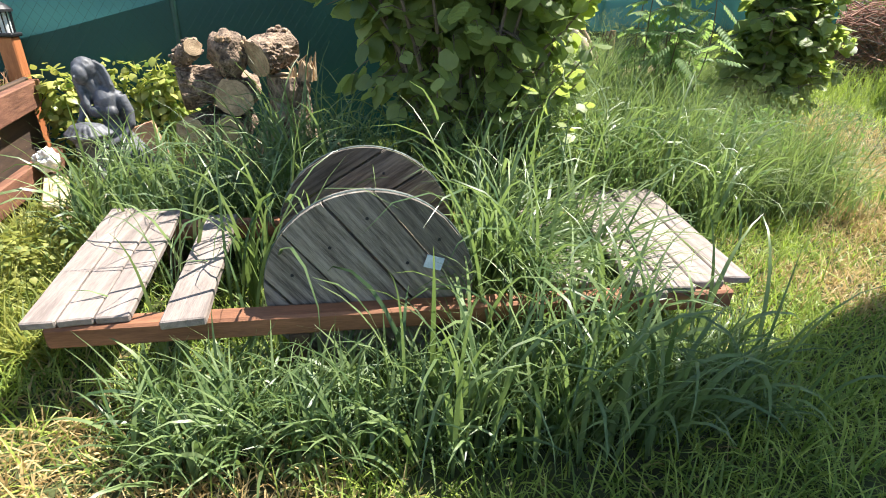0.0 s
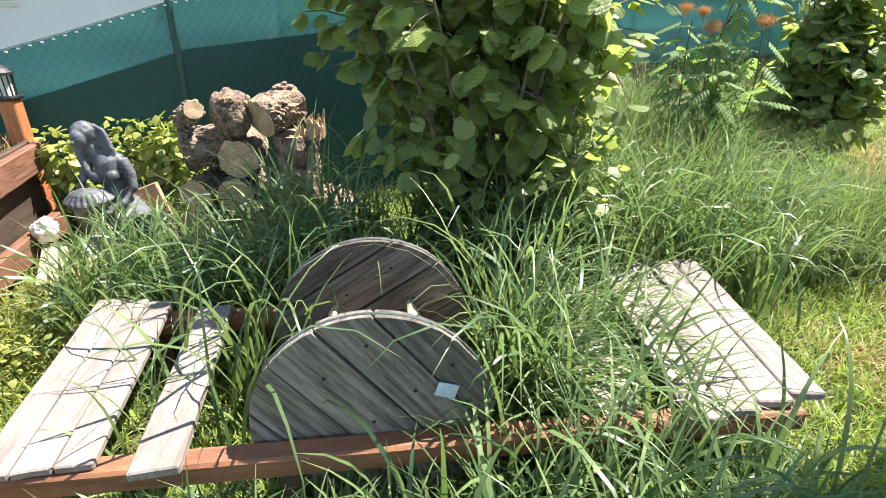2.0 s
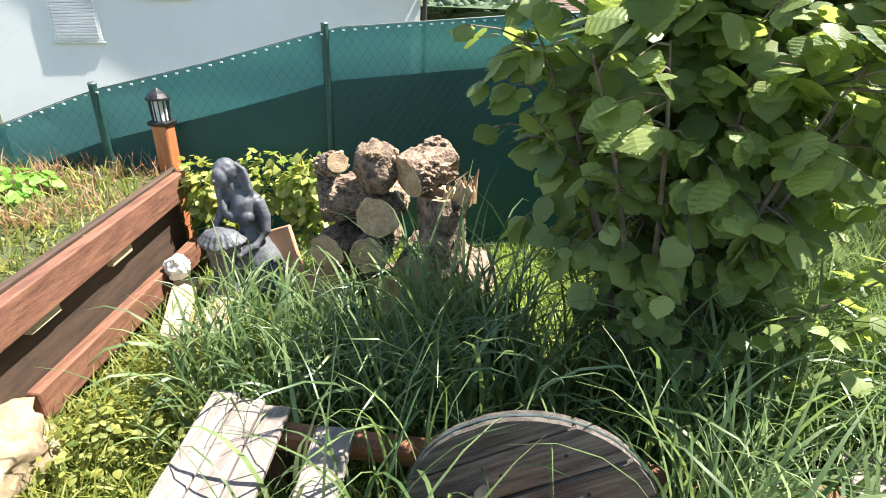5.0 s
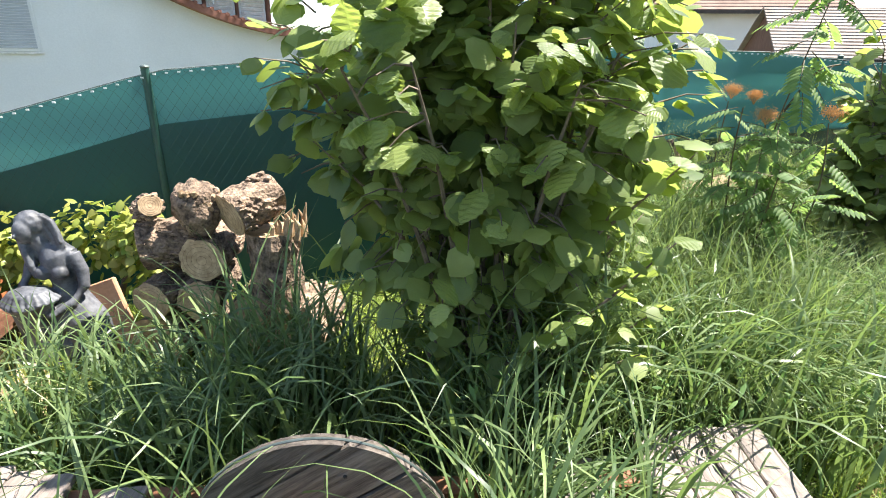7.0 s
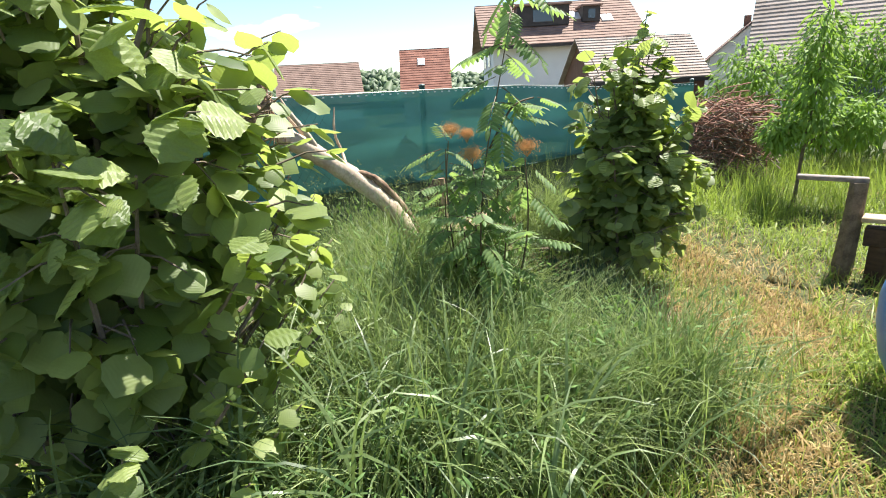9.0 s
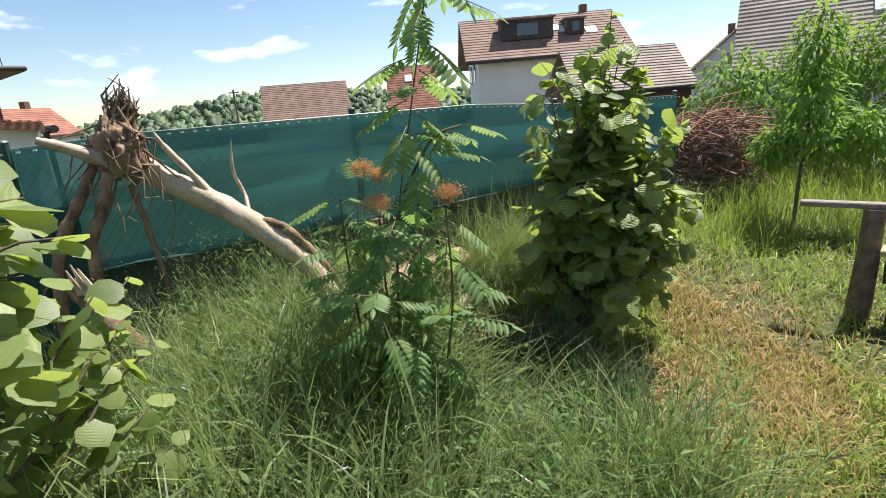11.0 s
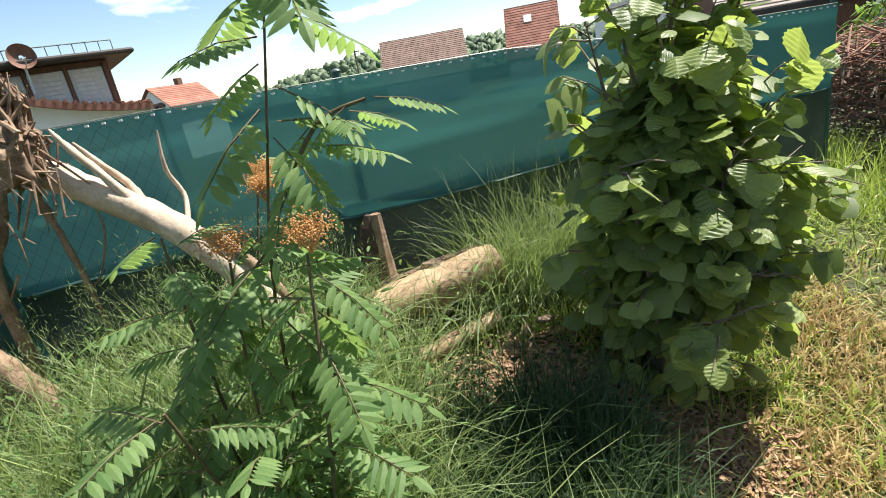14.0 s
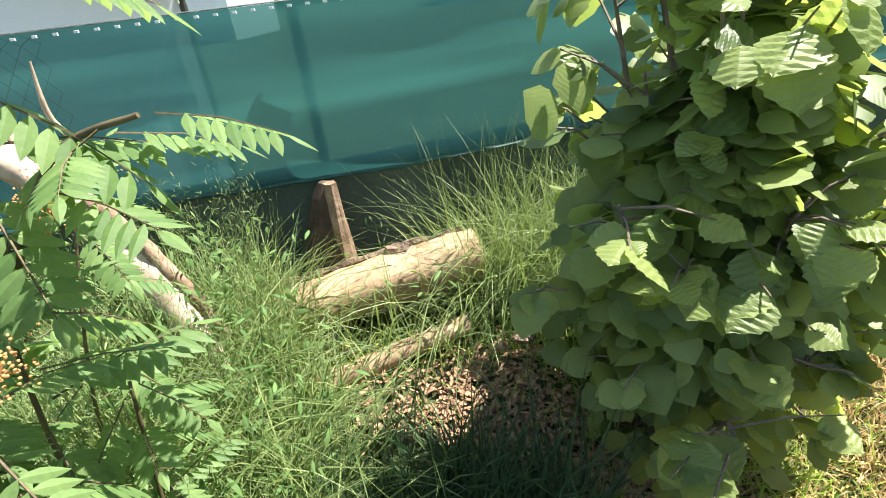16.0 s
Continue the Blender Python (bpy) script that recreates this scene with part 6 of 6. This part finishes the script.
def build_grass():
    rng = np.random.default_rng(11)
    x, y = scatter(rng, 19000, -1.2, 2.4, 1.9, 4.5, lambda x, y: tall_zone(x, y) * np.clip(0.05 + 1.45 * clumpy(x, y, 9, 0.7), 0, 1) ** 1.3 * boards_clear(x, y) * (1 - 0.85 * in_box(x, y, 0.36, 0.66, 3.05, 3.6, 0.06)))
    n = len(x)
    h = np.where(y < 2.3, 0.60, np.where(x > 0.62, 0.85, np.where(x < -0.15, 0.62, 0.84))) * rng.uniform(0.45, 1.2, n)
    blades("tall_grass", "tall lush green grass growing round the deck", "grass", x, y, h, rng.uniform(0.007, 0.021, n), rng.uniform(0.0, 0.3, n), rng.uniform(0.5, 3.0, n), 9, M["blade"], rng, power=2.9)
    x, y = scatter(rng, 3600, -0.35, 1.5, 1.95, 2.3, lambda x, y: 0.4 + 0.6 * clumpy(x, y, 8, 2.0) * boards_clear(x, y))
    n = len(x)
    blades("beam_grass", "green grass growing against the front beam", "grass", x, y, rng.uniform(0.16, 0.36, n), rng.uniform(0.006, 0.016, n), rng.uniform(0.0, 0.5, n), rng.uniform(0.3, 2.0, n), 6, M["blade"], rng, power=2.0)
    # thick clump between the reel and the boards, leaning over them
    x, y = scatter(rng, 1800, 0.68, 1.16, 2.42, 3.0, lambda x, y: (0.35 + 0.65 * clumpy(x, y, 11, 1.4)) * (1 - in_box(x, y, 0.91, 1.09, 2.35, 3.1, 0.01)) * (1 - in_box(x, y, 1.17, 1.68, 2.26, 3.18, 0.01)))
    n = len(x)
    blades("leaning_grass", "dark green grass clump leaning over the boards", "grass", x, y, rng.uniform(0.3, 0.7, n), rng.uniform(0.008, 0.02, n), rng.uniform(0.0, 0.25, n), rng.uniform(0.8, 2.4, n), 8, M["blade"], rng, azim=rng.normal(-0.5, 0.9, n), power=2.0)
    x, y = scatter(rng, 50000, 1.0, 3.3, 3.3, 5.7, lambda x, y: weed_zone(x, y) * (0.35 + 0.8 * clumpy(x, y, 5, 2.0)))
    n = len(x)
    h = rng.uniform(0.25, 0.74, n) * np.where(fence_off(x, y) < 0.8, 0.75, 1.0) * np.where(x < 2.3, 1.3, 1.05)
    blades("wild_weeds", "pale green wild grass and weeds along the fence", "weeds", x, y, h, rng.uniform(0.0025, 0.009, n), rng.uniform(0.0, 0.4, n), rng.uniform(0.2, 2.0, n), 5, M["weed"], rng)
    # feathery seed heads on thin stalks
    x, y = scatter(rng, 1500, 1.0, 3.4, 3.4, 5.7, lambda x, y: weed_zone(x, y))
    n = len(x)
    h = rng.uniform(0.45, 0.85, n)
    gz = ground_z(x, y)
    k = 24
    px = np.repeat(x, k) + rng.normal(0, 0.022, n * k)
    py = np.repeat(y, k) + rng.normal(0, 0.022, n * k)
    pz = np.repeat(gz + h, k) - rng.uniform(0, 0.16, n * k)
    blades("seed_heads", "fine pale seed heads above the weeds", "weeds", px, py, rng.uniform(0.014, 0.034, n * k), rng.uniform(0.0015, 0.003, n * k), rng.uniform(0, 1.2, n * k), rng.uniform(0, 1, n * k), 2, M["seed"], rng, z=pz)
    blades("weed_stalks", "thin upright weed stalks", "weeds", x, y, h, np.full(n, 0.0025), rng.uniform(0, 0.08, n), rng.uniform(0, 0.15, n), 4, M["weed"], rng)
    # feathery weeds whose dark colour carries the young bush's shade
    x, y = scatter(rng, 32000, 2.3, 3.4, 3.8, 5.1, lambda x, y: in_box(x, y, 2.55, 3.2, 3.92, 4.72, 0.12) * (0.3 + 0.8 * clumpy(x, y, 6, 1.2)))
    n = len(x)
    blades("shade_weeds", "feathery weeds coloured dark for the young bush's shade", "weeds", x, y, rng.uniform(0.1, 0.5, n), rng.uniform(0.004, 0.011, n), rng.uniform(0.0, 0.5, n), rng.uniform(0.0, 1.6, n), 4, M["shade_weed"], rng)
    # pale tufts against the fence
    a, o = rng.uniform(3.75, 4.55, 3400), rng.uniform(0.06, 0.42, 3400)
    pts = np.array([fence_point(i, 0, j) for i, j in zip(a, o)])
    n = len(pts)
    blades("pale_tuft", "pale feathery grass tuft at the fence", "grass", pts[:, 0], pts[:, 1], rng.uniform(0.25, 0.88, n), rng.uniform(0.002, 0.005, n), rng.uniform(0, 0.7, n), rng.uniform(0, 3.0, n), 7, M["weed"], rng, power=1.4)
    a, o = rng.uniform(2.65, 3.15, 900), rng.uniform(0.3, 0.6, 900)
    pts = np.array([fence_point(i, 0, j) for i, j in zip(a, o)])
    n = len(pts)
    blades("fence_grass", "tall arching grass beside the fallen trunk", "grass", pts[:, 0], pts[:, 1], rng.uniform(0.3, 0.7, n), rng.uniform(0.003, 0.008, n), rng.uniform(0, 0.3, n), rng.uniform(0.2, 1.6, n), 6, M["weed"], rng)
    # small leafy weeds under the grasses
    x, y = scatter(rng, 44000, 0.6, 3.4, 3.0, 5.6, lambda x, y: np.clip(weed_zone(x, y) + 0.5 * tall_zone(x, y), 0, 1) * (0.2 + 0.8 * clumpy(x, y, 4, 1.0)))
    r = random.Random(77)
    hz = ground_z(x, y)
    mats = []
    for i in range(len(x)):
        w = r.uniform(0, 6.28)
        mats.append(leaf_pose(Vector((x[i], y[i], float(hz[i]) + 0.02 + 0.58 * r.random() ** 1.15)), Vector((math.cos(w), math.sin(w), 0.4)), 0.05, r))
    ob = joined_leaves("leafy_weeds", mats, LANCE, M["weed_leaf"], None)
    tagged(ob, "small-leaved green weeds among the grass", "weeds", kind="stuff")
    # lawn, green and dry
    def lawn(count, x0, x1, y0, y1, hs, ws, seed, names):
        r = np.random.default_rng(seed)
        x, y = scatter(r, count, x0, x1, y0, y1, lambda x, y: lawn_zone(x, y) * (0.55 + 0.6 * clumpy(x, y, 6, 4.0)))
        dry = r.random(len(x)) < dryness(x, y)
        for m, mat, nm, lab in ((~dry, M["lawn"], names[0], "short sunlit yellow-green lawn grass"), (dry, M["straw"], names[1], "dry straw-coloured patches in the lawn")):
            n = m.sum()
            s = r.uniform(0.35, 1.0, n) ** 1.5 * 1.75 * hs * np.where(dry[m], 0.7, 1.0)
            blades(nm, lab, "lawn", x[m], y[m], s, r.uniform(0.7, 1.3, n) * ws, r.uniform(0.05, 0.9, n), r.uniform(0.1, 1.6, n), 3, mat, r)
    lawn(190000, -1.6, 4.6, 0.9, 5.4, 0.10, 0.0062, 1, ("lawn", "dry_lawn"))
    lawn(80000, 3.0, 9.5, 2.0, 9.5, 0.13, 0.008, 2, ("far_lawn", "far_dry_lawn"))
    lawn(26000, -4.0, 5.0, -3.0, 1.0, 0.08, 0.006, 3, ("near_lawn", "near_dry_lawn"))
    x, y = scatter(rng, 16000, 5.2, 9.5, 5.6, 9.0, lambda x, y: 0.8 * clumpy(x, y, 3, 5.0))
    n = len(x)
    blades("long_grass", "long bright green grass under the far shrubs", "grass", x, y, rng.uniform(0.2, 0.5, n), rng.uniform(0.005, 0.009, n), rng.uniform(0, 0.4, n), rng.uniform(0.1, 1.0, n), 4, M["lawn"], rng)
    # thatch of dead grass lying on the soil
    x, y = scatter(rng, 36000, -1.6, 6.0, 0.9, 6.0, lambda x, y: lawn_zone(x, y))
    n = len(x)
    blades("thatch", "flattened dead grass on the soil", "lawn", x, y, rng.uniform(0.03, 0.1, n), rng.uniform(0.001, 0.002, n), rng.uniform(1.1, 1.5, n), rng.uniform(0, 0.3, n), 2, M["straw"], rng)
    # bed plants and herbs
    x, y = scatter(rng, 17000, -4.0, -1.3, 1.6, 4.5, lambda x, y: smoothstep(-1.56, -1.64, x - (4.42 - y) * 0.1287) * (0.3 + 0.7 * clumpy(x, y, 5, 1.5)))
    n = len(x)
    blades("bed_plants", "yellow-green seedlings and weeds in the raised bed", "plants", x, y, rng.uniform(0.03, 0.12, n), rng.uniform(0.006, 0.014, n), rng.uniform(0, 0.9, n), rng.uniform(0, 1.4, n), 3, M["herb"], rng, z=np.full(n, 0.55))
    x, y = scatter(rng, 5200, -3.6, -1.55, 2.6, 4.5, lambda x, y: smoothstep(-1.58, -1.64, x - (4.42 - y) * 0.1287) * (clumpy(x, y, 6, 2.5) > 0.5))
    n = len(x)
    blades("dry_bed_plants", "dry reddish-brown seed stalks in the raised bed", "plants", x, y, rng.uniform(0.05, 0.2, n), rng.uniform(0.004, 0.010, n), rng.uniform(0, 0.6, n), rng.uniform(0, 1.2, n), 3, M["dry_herb"], rng, z=np.full(n, 0.55))
    x, y = scatter(rng, 9000, -1.4, -0.55, 2.5, 4.1, lambda x, y: (0.3 + 0.7 * clumpy(x, y, 7, 0.5)) * boards_clear(x, y) * smoothstep(4.1, 3.6, y))
    n = len(x)
    blades("low_herbs", "yellow-green herbs between the bed and the deck", "plants", x, y, rng.uniform(0.08, 0.26, n), rng.uniform(0.006, 0.014, n), rng.uniform(0, 0.7, n), rng.uniform(0.2, 1.4, n), 4, M["herb"], rng)


build_grass()


leaf_cloud("herb_clump", "low yellow-green herb clump beside the deck", "herb", (-0.95, 3.3, 0), [((-1.0, 3.35, 0.12), (0.22, 0.22, 0.14)), ((-0.85, 3.2, 0.12), (0.16, 0.16, 0.12)), ((-1.1, 3.05, 0.12), (0.18, 0.2, 0.12)), ((-0.98, 3.5, 0.10), (0.2, 0.15, 0.12))], 1500, 0.034, OVAL, M["herb"], 14)
leaf_cloud("lettuce", "bright green leafy seedlings in the raised bed", "vegetable", (-2.2, 3.7, 0.55), [((-2.3, 3.6, 0.62), (0.16, 0.2, 0.07)), ((-2.1, 4.0, 0.62), (0.16, 0.16, 0.07)), ((-2.5, 3.9, 0.62), (0.16, 0.16, 0.07))], 420, 0.07, OVAL, M["lettuce"], 15)


def build_chips():
    rng = random.Random(31)
    b = Build()
    for k in range(4200):
        cx, cy, rx, ry = (3.48, 4.62, 0.17, 0.17) if k % 2 else (3.02, 4.98, 0.26, 0.17)
        x, y = cx + rng.gauss(0, rx), cy + rng.gauss(0, ry)
        z = float(ground_z(x, y)) + rng.uniform(0.004, 0.03)
        m = Euler((rng.uniform(-0.5, 0.5), rng.uniform(-0.5, 0.5), rng.uniform(0, 6.28))).to_matrix()
        b.box((x, y, z), (rng.uniform(0.012, 0.045), rng.uniform(0.006, 0.014), rng.uniform(0.002, 0.005)), m, 0)
    tagged(b.link("wood_chips", M["chips"], None, at=(3.5, 4.6, 0)), "reddish-brown wood chips mulched under the bush", "wood chips", kind="stuff")


build_chips()
